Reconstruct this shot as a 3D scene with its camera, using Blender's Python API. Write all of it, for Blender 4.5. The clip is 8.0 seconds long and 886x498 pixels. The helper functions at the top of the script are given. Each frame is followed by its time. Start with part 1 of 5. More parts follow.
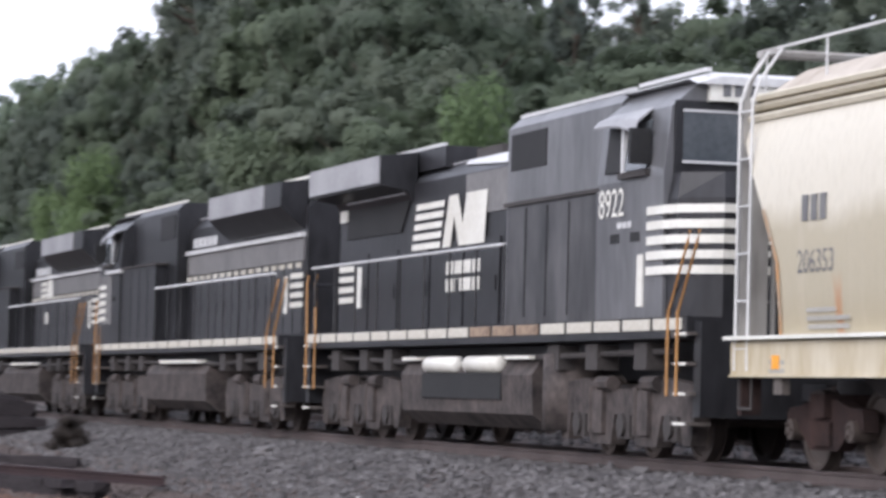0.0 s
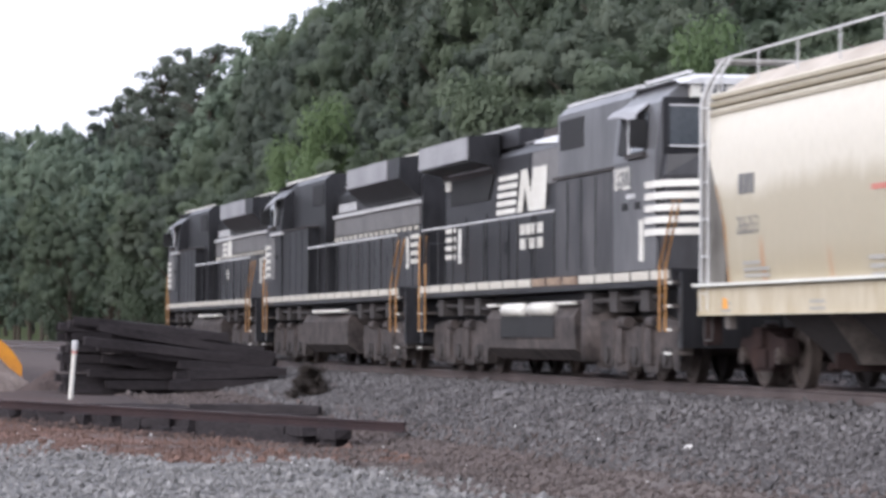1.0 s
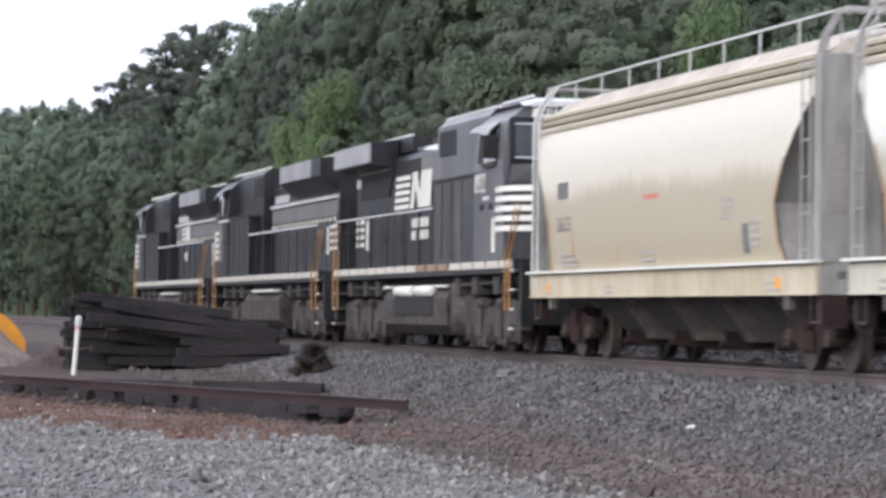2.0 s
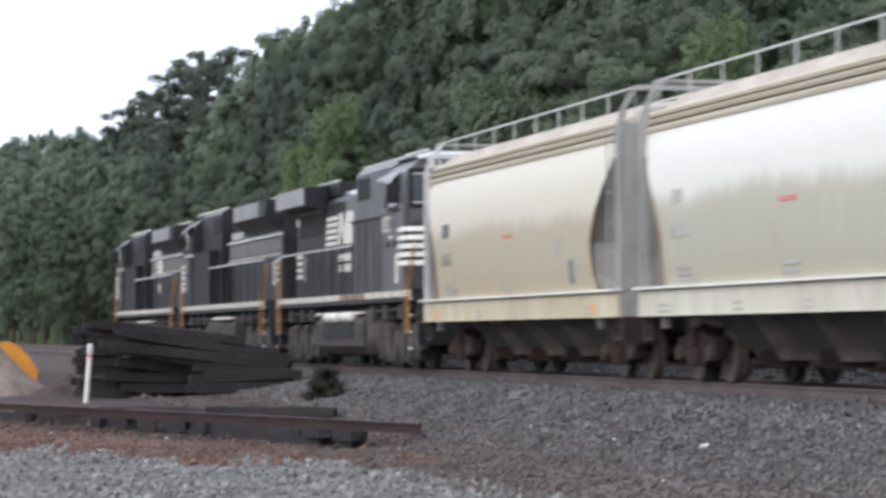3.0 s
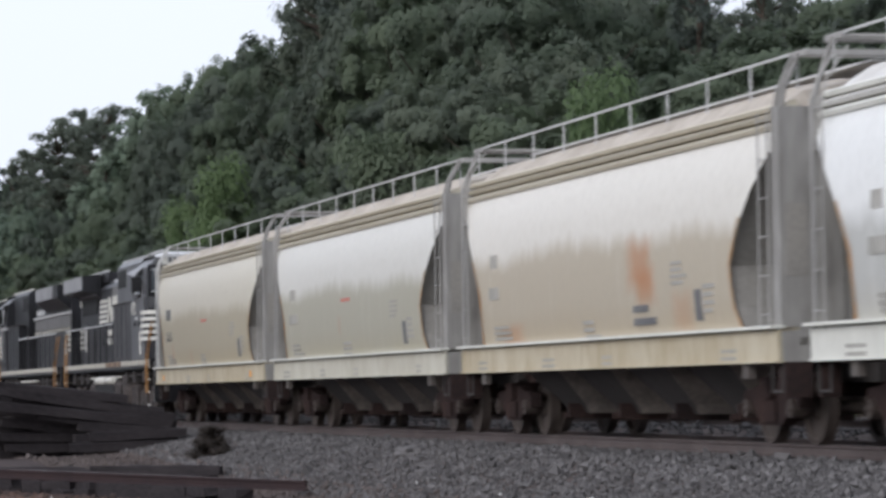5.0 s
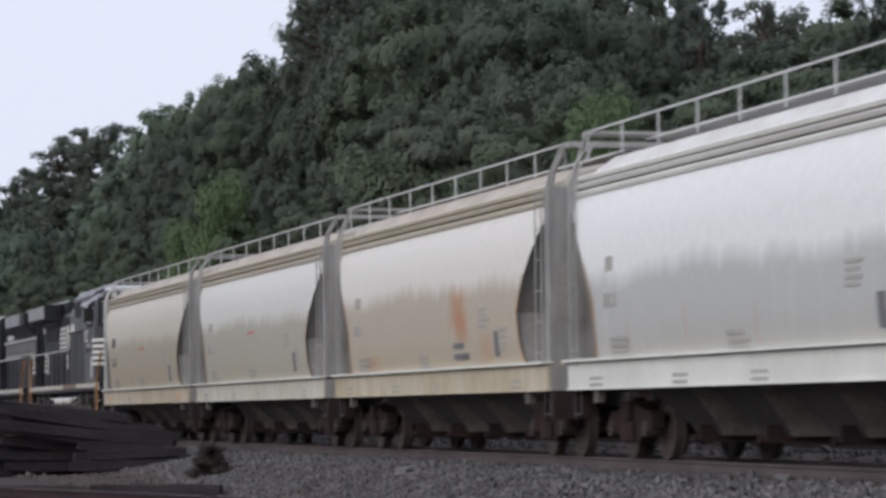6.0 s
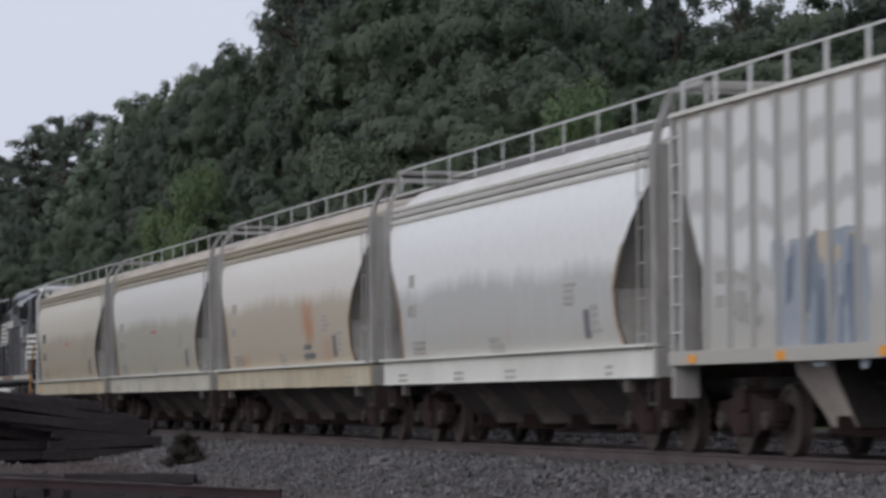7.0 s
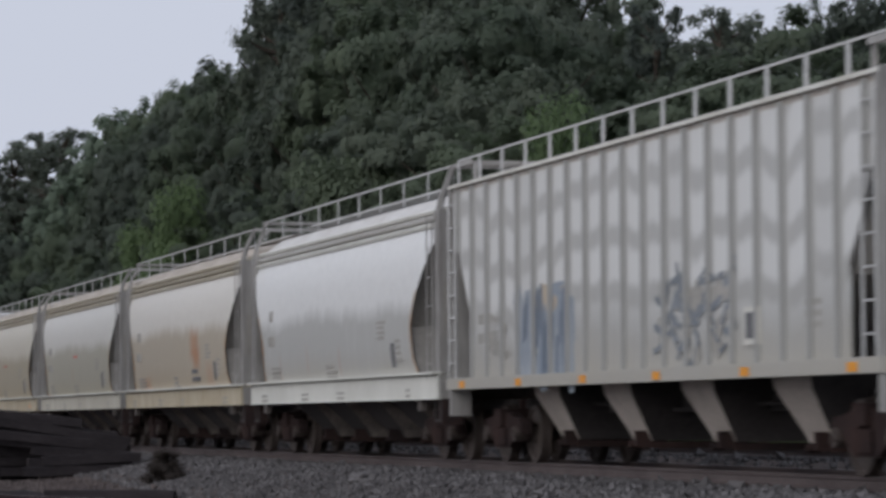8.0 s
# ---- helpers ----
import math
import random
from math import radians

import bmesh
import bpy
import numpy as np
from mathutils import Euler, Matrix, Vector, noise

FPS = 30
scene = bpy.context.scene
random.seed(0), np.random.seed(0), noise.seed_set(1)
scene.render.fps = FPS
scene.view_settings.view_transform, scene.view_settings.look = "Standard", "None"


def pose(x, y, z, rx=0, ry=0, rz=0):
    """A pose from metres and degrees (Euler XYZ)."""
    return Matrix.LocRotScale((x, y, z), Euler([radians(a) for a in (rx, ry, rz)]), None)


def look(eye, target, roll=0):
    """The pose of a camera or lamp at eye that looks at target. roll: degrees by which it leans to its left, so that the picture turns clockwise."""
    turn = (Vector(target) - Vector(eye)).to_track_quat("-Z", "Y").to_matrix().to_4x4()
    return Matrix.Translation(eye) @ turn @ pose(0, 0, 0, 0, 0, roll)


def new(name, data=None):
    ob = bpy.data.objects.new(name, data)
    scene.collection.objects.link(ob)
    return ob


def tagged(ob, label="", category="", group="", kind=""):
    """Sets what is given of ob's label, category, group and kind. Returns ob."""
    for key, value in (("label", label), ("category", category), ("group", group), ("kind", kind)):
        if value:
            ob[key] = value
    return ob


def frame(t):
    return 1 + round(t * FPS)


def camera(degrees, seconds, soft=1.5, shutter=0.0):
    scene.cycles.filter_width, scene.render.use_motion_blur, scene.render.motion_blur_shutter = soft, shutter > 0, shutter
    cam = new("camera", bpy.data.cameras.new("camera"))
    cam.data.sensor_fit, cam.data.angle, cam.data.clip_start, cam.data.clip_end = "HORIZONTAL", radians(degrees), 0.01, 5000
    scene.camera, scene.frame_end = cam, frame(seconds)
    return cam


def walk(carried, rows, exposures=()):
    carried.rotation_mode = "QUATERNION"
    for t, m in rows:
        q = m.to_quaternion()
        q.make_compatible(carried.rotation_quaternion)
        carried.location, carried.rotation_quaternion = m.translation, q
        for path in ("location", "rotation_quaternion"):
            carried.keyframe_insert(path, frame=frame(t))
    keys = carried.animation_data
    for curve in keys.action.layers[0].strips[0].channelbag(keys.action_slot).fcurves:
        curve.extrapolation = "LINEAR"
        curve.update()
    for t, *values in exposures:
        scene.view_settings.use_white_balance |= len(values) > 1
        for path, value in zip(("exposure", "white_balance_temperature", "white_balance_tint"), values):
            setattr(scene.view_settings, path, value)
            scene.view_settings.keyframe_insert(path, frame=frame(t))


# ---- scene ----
# World: x against the train's way, y away from the camera, z = 0 on the rail heads.
EYE = (0.0, 0.0, 0.72)
cam = camera(14.781, 8.0, soft=3.2, shutter=0.5)


def aim(pan, tilt, lean):
    """The pose that looks pan degrees off the track's line and tilt degrees up."""
    p, t = radians(pan), radians(tilt)
    way = Vector((-math.cos(p) * math.cos(t), math.sin(p) * math.cos(t), math.sin(t)))
    return look(EYE, Vector(EYE) + 50 * way, lean)


PATH = [
    (0, 15.296, 2.473, 1.52),
    (0.2, 14.363, 2.293, 1.663),
    (0.5, 12.617, 1.689, 1.535),
    (0.8, 11.385, 1.561, 0.574),
    (1, 11.369, 1.456, 0.262),
    (1.2, 11.204, 1.199, 0.128),
    (2.3, 11.234, 1.148, 0.924),
    (2.5, 11.078, 1.219, 0.966),
    (2.7, 10.85, 1.42, 0.45),
    (2.8, 10.701, 1.373, 0.238),
    (3, 11.13, 1.471, -0.176),
    (3.5, 12.165, 1.174, -0.543),
    (4, 12.285, 1.203, -0.817),
    (4.3, 12.346, 1.551, -0.488),
    (4.4, 12.52, 1.78, -0.58),
    (4.5, 12.899, 1.803, -0.683),
    (4.7, 13.14, 2.36, -1.05),
    (4.8, 13.15, 2.479, -1.23),
    (5, 13.08, 2.399, -0.734),
    (5.2, 13.107, 2.336, -0.849),
    (6.3, 13.045, 2.813, -0.435),
    (6.5, 12.964, 2.615, -0.539),
    (6.8, 13.187, 2.566, -0.393),
    (7, 13.48, 2.561, -0.345),
    (7.5, 13.666, 2.693, -0.218),
    (8, 13.824, 2.83, -0.393)]
walk(cam, [(t, aim(a, b, c)) for t, a, b, c in PATH],
     exposures=[(0, 0.72, 6330, 15), (1.2, 0.8, 6330, 15), (2.5, 0.72, 6300, 11), (3.5, 0.52, 6280, 10), (4.5, 0.3, 6300, 10),
                (5.2, 0.08, 6350, 11), (6.3, -0.18, 6330, 12), (7, -0.38, 6330, 12), (8, -0.52, 6330, 12)])

# ---- light: overcast sky, a broad pale sun behind cloud ----
SUN_EL, SUN_AZ = radians(27), radians(146)
world = bpy.data.worlds.new("world")
scene.world = world
world.use_nodes = True
wn = world.node_tree.nodes
wl = world.node_tree.links
wn.clear()
w_out = wn.new("ShaderNodeOutputWorld")
w_bg = wn.new("ShaderNodeBackground")
w_sky = wn.new("ShaderNodeTexSky")
w_sky.sky_type, w_sky.sun_disc = "NISHITA", False
w_sky.sun_elevation, w_sky.sun_rotation = SUN_EL, SUN_AZ
w_sky.dust_density, w_sky.air_density = 4.0, 1.0
w_mix = wn.new("ShaderNodeMix")
w_mix.data_type = "RGBA"
w_mix.inputs[0].default_value = 0.9
w_mix.inputs[7].default_value = (9.0, 9.5, 10.75, 1)   # even cloud cover
wl.new(w_sky.outputs[0], w_mix.inputs[6])
wl.new(w_mix.outputs[2], w_bg.inputs[0])
w_bg.inputs[1].default_value = 0.1
wl.new(w_bg.outputs[0], w_out.inputs[0])
sun = new("sun", bpy.data.lights.new("sun", "SUN"))
sun.data.energy, sun.data.angle, sun.data.color = 1.5, radians(40), (1.0, 0.98, 0.96)
sun.matrix_world = look((0, 0, 40), (-44, 66, 0))


# ---- materials ----
def nodes_of(name):
    m = bpy.data.materials.new(name)
    m.use_nodes = True
    nt = m.node_tree
    return m, nt, nt.nodes, nt.links, nt.nodes["Principled BSDF"]


def noise_node(nt, coord, scale, detail=4, stretch=(1, 1, 1)):
    mp = nt.nodes.new("ShaderNodeMapping")
    mp.inputs["Scale"].default_value = stretch
    nt.links.new(coord, mp.inputs[0])
    n = nt.nodes.new("ShaderNodeTexNoise")
    n.inputs["Scale"].default_value, n.inputs["Detail"].default_value = scale, detail
    nt.links.new(mp.outputs[0], n.inputs["Vector"])
    return n.outputs["Fac"]


def ramp(nt, fac, lo, hi):
    r = nt.nodes.new("ShaderNodeMapRange")
    r.inputs[1].default_value, r.inputs[2].default_value = lo, hi
    nt.links.new(fac, r.inputs[0])
    return r.outputs[0]


def mixc(nt, fac, a, b):
    x = nt.nodes.new("ShaderNodeMix")
    x.data_type = "RGBA"
    for sock, v in ((x.inputs[0], fac), (x.inputs[6], a), (x.inputs[7], b)):
        if isinstance(v, bpy.types.NodeSocket):
            nt.links.new(v, sock)
        elif isinstance(v, tuple):
            sock.default_value = (*v, 1)
        else:
            sock.default_value = v
    return x.outputs[2]


def math_node(nt, op, a, b=0.0):
    x = nt.nodes.new("ShaderNodeMath")
    x.operation = op
    for sock, v in ((x.inputs[0], a), (x.inputs[1], b)):
        if isinstance(v, bpy.types.NodeSocket):
            nt.links.new(v, sock)
        else:
            sock.default_value = v
    return x.outputs[0]


def bump(nt, bsdf, height, strength, distance):
    b = nt.nodes.new("ShaderNodeBump")
    b.inputs["Strength"].default_value, b.inputs["Distance"].default_value = strength, distance
    nt.links.new(height, b.inputs["Height"])
    nt.links.new(b.outputs[0], bsdf.inputs["Normal"])


def surface(name, a, b, rough=0.6, metal=0.0, coarse=0.8, fine=14.0, depth=0.006, stretch=(1, 1, 1), vary=0.0, gloss=0.4):
    """A plain worn surface: colour drifting from a to b at two scales, with fine relief."""
    m, nt, n, l, bsdf = nodes_of(name)
    tc = n.new("ShaderNodeTexCoord").outputs["Object"]
    f1, f2 = noise_node(nt, tc, coarse, 3, stretch), noise_node(nt, tc, fine, 5, stretch)
    fac = ramp(nt, math_node(nt, "ADD", math_node(nt, "MULTIPLY", f1, 0.6), math_node(nt, "MULTIPLY", f2, 0.4)), 0.35, 0.65)
    col = mixc(nt, fac, a, b)
    if vary:
        info = n.new("ShaderNodeNewGeometry").outputs["Random Per Island"]
        dark = tuple(c * (1 - vary) for c in a)
        col = mixc(nt, math_node(nt, "MULTIPLY", info, 0.8), col, dark)
    l.new(col, bsdf.inputs["Base Color"])
    bsdf.inputs["Roughness"].default_value, bsdf.inputs["Metallic"].default_value = rough, metal
    bsdf.inputs["Specular IOR Level"].default_value = 0.08 if rough >= 0.85 else gloss
    bump(nt, bsdf, f2, 0.5, depth)
    return m


def car_paint(name, clean, dirty, line=2.72, rust=(), band=0.0):
    """Hopper paint: washed above, road dirt with drip streaks below, rust runs at given places."""
    m, nt, n, l, bsdf = nodes_of(name)
    tc = n.new("ShaderNodeTexCoord").outputs["Object"]
    sep = n.new("ShaderNodeSeparateXYZ")
    l.new(tc, sep.inputs[0])
    z = sep.outputs[2]
    streak = noise_node(nt, tc, 3.4, 6, (1, 0.02, 0.06))
    broad = noise_node(nt, tc, 0.5, 2, (1, 0.3, 0.3))
    grain = noise_node(nt, tc, 18, 5, (1, 1, 0.35))
    edge = math_node(nt, "ADD", z, math_node(nt, "MULTIPLY", math_node(nt, "SUBTRACT", streak, 0.5), 0.42))
    edge = math_node(nt, "ADD", edge, math_node(nt, "MULTIPLY", math_node(nt, "SUBTRACT", broad, 0.5), 0.55))
    low = math_node(nt, "SUBTRACT", 1.0, ramp(nt, edge, line - 0.13, line + 0.17))
    low = math_node(nt, "MULTIPLY", low, ramp(nt, streak, -0.2, 0.42))
    col = mixc(nt, low, clean, dirty)
    col = mixc(nt, math_node(nt, "MULTIPLY", ramp(nt, grain, 0.45, 0.75), 0.25), col, tuple(c * 0.72 for c in dirty))
    foot = math_node(nt, "MULTIPLY", math_node(nt, "SUBTRACT", 1.0, ramp(nt, edge, 1.2, 2.0)), 0.45)
    col = mixc(nt, foot, col, tuple(c * f for c, f in zip(dirty, (0.95, 0.85, 0.68))))
    if band:   # rows of scrubbed patches between the posts
        bay = math_node(nt, "DIVIDE", math_node(nt, "ADD", sep.outputs[0], 9.3), 0.93)
        across = math_node(nt, "ABSOLUTE", math_node(nt, "SUBTRACT", math_node(nt, "FRACT", bay), 0.5))
        cell = n.new("ShaderNodeTexWhiteNoise")
        cell.noise_dimensions = "1D"
        l.new(math_node(nt, "FLOOR", bay), cell.inputs["W"])
        drift = math_node(nt, "ADD", math_node(nt, "MULTIPLY", cell.outputs[0], 0.3), math_node(nt, "MULTIPLY", broad, 1.6))
        up = math_node(nt, "FRACT", math_node(nt, "ADD", math_node(nt, "DIVIDE", z, 0.78), drift))
        up = math_node(nt, "ABSOLUTE", math_node(nt, "SUBTRACT", up, 0.5))
        wide = math_node(nt, "SUBTRACT", 1.0, ramp(nt, math_node(nt, "ADD", across, math_node(nt, "MULTIPLY", grain, 0.1)), 0.34, 0.48))
        tall = math_node(nt, "SUBTRACT", 1.0, ramp(nt, math_node(nt, "ADD", up, math_node(nt, "MULTIPLY", grain, 0.12)), 0.3, 0.46))
        patch = math_node(nt, "MULTIPLY", math_node(nt, "MULTIPLY", wide, tall), ramp(nt, math_node(nt, "ADD", z, broad), 2.3, 3.1))
        patch = math_node(nt, "MULTIPLY", patch, ramp(nt, cell.outputs[0], -0.9, 0.5))
        col = mixc(nt, math_node(nt, "MULTIPLY", patch, band), col, (0.74, 0.74, 0.72))
    for x0, z0, w, h, k in rust:
        dx = math_node(nt, "ABSOLUTE", math_node(nt, "DIVIDE", math_node(nt, "ADD", math_node(nt, "SUBTRACT", sep.outputs[0], x0),
                       math_node(nt, "MULTIPLY", math_node(nt, "SUBTRACT", grain, 0.5), w * 1.2)), w))
        dz = math_node(nt, "ABSOLUTE", math_node(nt, "DIVIDE", math_node(nt, "ADD", math_node(nt, "SUBTRACT", z, z0),
                       math_node(nt, "MULTIPLY", math_node(nt, "SUBTRACT", streak, 0.5), h)), h))
        mk = math_node(nt, "SUBTRACT", 1.0, ramp(nt, math_node(nt, "MAXIMUM", dx, dz), 0.45, 1.15))
        col = mixc(nt, math_node(nt, "MULTIPLY", mk, k), col, (0.42, 0.16, 0.05))
    l.new(col, bsdf.inputs["Base Color"])
    bsdf.inputs["Roughness"].default_value = 0.42
    bump(nt, bsdf, broad, 0.12, 0.02)
    return m


M = {}
M["black"] = surface("engine_black", (0.009, 0.009, 0.01), (0.032, 0.032, 0.036), 0.4, coarse=0.7, fine=6, stretch=(1, 1, 0.4), gloss=0.3)
M["hood_grey"] = surface("faded_black", (0.022, 0.022, 0.025), (0.056, 0.057, 0.061), 0.42, coarse=0.8, fine=7)
M["cab_grey"] = surface("bleached_black", (0.055, 0.056, 0.06), (0.14, 0.14, 0.147), 0.36, coarse=1.1, fine=5, stretch=(1, 1, 0.35), gloss=0.5)
M["band_grey"] = surface("side_band_grey", (0.11, 0.106, 0.108), (0.18, 0.175, 0.172), 0.55, coarse=0.9, fine=6)
M["stained"] = surface("stained_black", (0.014, 0.014, 0.016), (0.085, 0.083, 0.085), 0.45, coarse=1.3, fine=4, stretch=(1, 1, 0.45))
M["roof_grey"] = surface("roof_grey", (0.2, 0.2, 0.21), (0.33, 0.33, 0.34), 0.5)
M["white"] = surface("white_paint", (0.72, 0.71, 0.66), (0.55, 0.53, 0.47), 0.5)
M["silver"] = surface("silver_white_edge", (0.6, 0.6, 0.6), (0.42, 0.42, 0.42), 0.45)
M["hole"] = surface("grille_black", (0.008, 0.008, 0.009), (0.018, 0.018, 0.018), 0.7)
M["grime"] = surface("running_gear_grime", (0.075, 0.066, 0.06), (0.14, 0.12, 0.11), 0.8)
M["grime_pale"] = surface("dusty_grey_gear", (0.09, 0.073, 0.067), (0.016, 0.013, 0.013), 0.8, coarse=2.1, fine=9)
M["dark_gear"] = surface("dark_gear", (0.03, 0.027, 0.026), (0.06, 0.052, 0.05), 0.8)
M["rusty_gear"] = surface("rusty_gear", (0.055, 0.034, 0.03), (0.026, 0.02, 0.02), 0.85)
M["handrail"] = surface("rail_gold", (0.42, 0.215, 0.07), (0.26, 0.135, 0.055), 0.55)
M["steel"] = surface("wheel_steel", (0.06, 0.047, 0.042), (0.1, 0.08, 0.07), 0.6, 0.3)
M["rail"] = surface("rail_steel", (0.07, 0.053, 0.05), (0.12, 0.095, 0.09), 0.6, 0.2)
M["rail_top"] = surface("rail_polish", (0.5, 0.47, 0.46), (0.6, 0.57, 0.56), 0.3, 0.8)
M["glass"] = surface("cab_glass", (0.06, 0.07, 0.08), (0.1, 0.11, 0.12), 0.12)
M["orange"] = surface("orange_reflector", (0.85, 0.36, 0.03), (0.75, 0.3, 0.03), 0.4)
M["ink"] = surface("stencil_ink", (0.1, 0.1, 0.11), (0.17, 0.17, 0.17), 0.6)
M["ink_pale"] = surface("faded_stencil", (0.3, 0.29, 0.26), (0.42, 0.4, 0.37), 0.6)
M["ink_red"] = surface("red_stencil", (0.5, 0.14, 0.11), (0.55, 0.22, 0.18), 0.6)
M["blue"] = surface("blue_spray", (0.11, 0.14, 0.185), (0.19, 0.22, 0.255), 0.6)
M["post"] = surface("car_end_grey", (0.17, 0.16, 0.15), (0.36, 0.35, 0.33), 0.6, coarse=1.4, fine=7, stretch=(1, 1, 0.25))
M["end"] = surface("car_end_dark", (0.23, 0.22, 0.205), (0.34, 0.32, 0.29), 0.65)
M["ladder"] = surface("galvanised_ladder", (0.46, 0.46, 0.45), (0.62, 0.62, 0.61), 0.5)
M["ladder_grey"] = surface("dusty_ladder", (0.28, 0.27, 0.26), (0.4, 0.39, 0.37), 0.6)
M["tie"] = surface("old_tie_timber", (0.026, 0.023, 0.025), (0.066, 0.058, 0.06), 0.9, coarse=2, fine=20, depth=0.02, stretch=(0.3, 1, 1), vary=0.3)
M["ballast"] = surface("ballast_stone", (0.112, 0.106, 0.107), (0.185, 0.176, 0.177), 0.9, fine=30, vary=0.6)
M["pale_stone"] = surface("pale_road_stone", (0.205, 0.201, 0.198), (0.3, 0.294, 0.289), 0.9, fine=30, vary=0.62)
M["rubble"] = surface("brown_rubble", (0.165, 0.136, 0.127), (0.11, 0.097, 0.094), 0.95, coarse=0.5, fine=30, vary=0.6)
M["red_crumb"] = surface("red_soil_crumb", (0.19, 0.118, 0.095), (0.13, 0.098, 0.088), 0.95, coarse=0.5, fine=30, vary=0.5)
M["white_stone"] = surface("white_stone", (0.75, 0.74, 0.72), (0.62, 0.61, 0.6), 0.8)
M["bark"] = surface("bark", (0.05, 0.04, 0.032), (0.1, 0.085, 0.07), 0.9, coarse=1, fine=8, depth=0.03, stretch=(1, 1, 0.3))
M["yellow"] = surface("machine_yellow", (0.72, 0.3, 0.025), (0.5, 0.2, 0.035), 0.5, coarse=1.2, fine=5)
M["rail_rust"] = surface("old_rail_rust", (0.05, 0.034, 0.034), (0.03, 0.023, 0.025), 0.85)
M["rail_shine"] = surface("old_rail_head", (0.16, 0.14, 0.14), (0.07, 0.055, 0.055), 0.55)
M["dash"] = surface("worn_white_dash", (0.58, 0.56, 0.5), (0.4, 0.36, 0.29), 0.6)
M["worn_dash"] = surface("rust_worn_dash", (0.36, 0.27, 0.19), (0.1, 0.06, 0.045), 0.7, coarse=2.2, fine=8)
M["dirt"] = surface("dug_soil", (0.16, 0.125, 0.108), (0.3, 0.245, 0.215), 0.95, coarse=1.4, fine=9, depth=0.05)
M["dark_dirt"] = surface("dark_soil", (0.052, 0.041, 0.039), (0.095, 0.072, 0.066), 0.95, coarse=1.4, fine=9, depth=0.05)


def leaf_mat(name, a, b):
    m, nt, n, l, bsdf = nodes_of(name)
    geo = n.new("ShaderNodeNewGeometry").outputs["Random Per Island"]
    tc = n.new("ShaderNodeTexCoord").outputs["Object"]
    col = mixc(nt, geo, a, b)
    col = mixc(nt, ramp(nt, noise_node(nt, tc, 0.45, 2), 0.4, 0.65), col, tuple(c * 0.7 for c in a))
    tree = n.new("ShaderNodeObjectInfo").outputs["Random"]      # each tree its own green
    col = mixc(nt, math_node(nt, "MULTIPLY", tree, 0.55), col, tuple(c * f for c, f in zip(b, (1.08, 1.06, 0.95))))
    col = mixc(nt, ramp(nt, tree, 0.6, 0.0), col, tuple(c * 0.78 for c in a))
    l.new(col, bsdf.inputs["Base Color"])
    bsdf.inputs["Roughness"].default_value = 0.7
    bsdf.inputs["Specular IOR Level"].default_value = 0.42
    thin = n.new("ShaderNodeBsdfTranslucent")
    l.new(col, thin.inputs[0])
    both = n.new("ShaderNodeMixShader")
    both.inputs[0].default_value = 0.5
    l.new(bsdf.outputs[0], both.inputs[1])
    l.new(thin.outputs[0], both.inputs[2])
    l.new(both.outputs[0], n["Material Output"].inputs[0])
    return m


M["leaf_dark"] = leaf_mat("leaf_dark", (0.108, 0.133, 0.105), (0.138, 0.165, 0.124))
M["leaf_mid"] = leaf_mat("leaf_mid", (0.112, 0.145, 0.1), (0.145, 0.182, 0.122))
M["leaf_light"] = leaf_mat("leaf_light", (0.125, 0.185, 0.088), (0.16, 0.225, 0.108))
# leaf for the distant trees: haze put into the colour
M["leaf_hazed"] = leaf_mat("leaf_hazed", (0.15, 0.2, 0.15), (0.185, 0.235, 0.175))
M["needle"] = leaf_mat("needle", (0.11, 0.135, 0.115), (0.15, 0.175, 0.145))
M["weed"] = leaf_mat("weed_leaf", (0.05, 0.041, 0.04), (0.08, 0.066, 0.06))


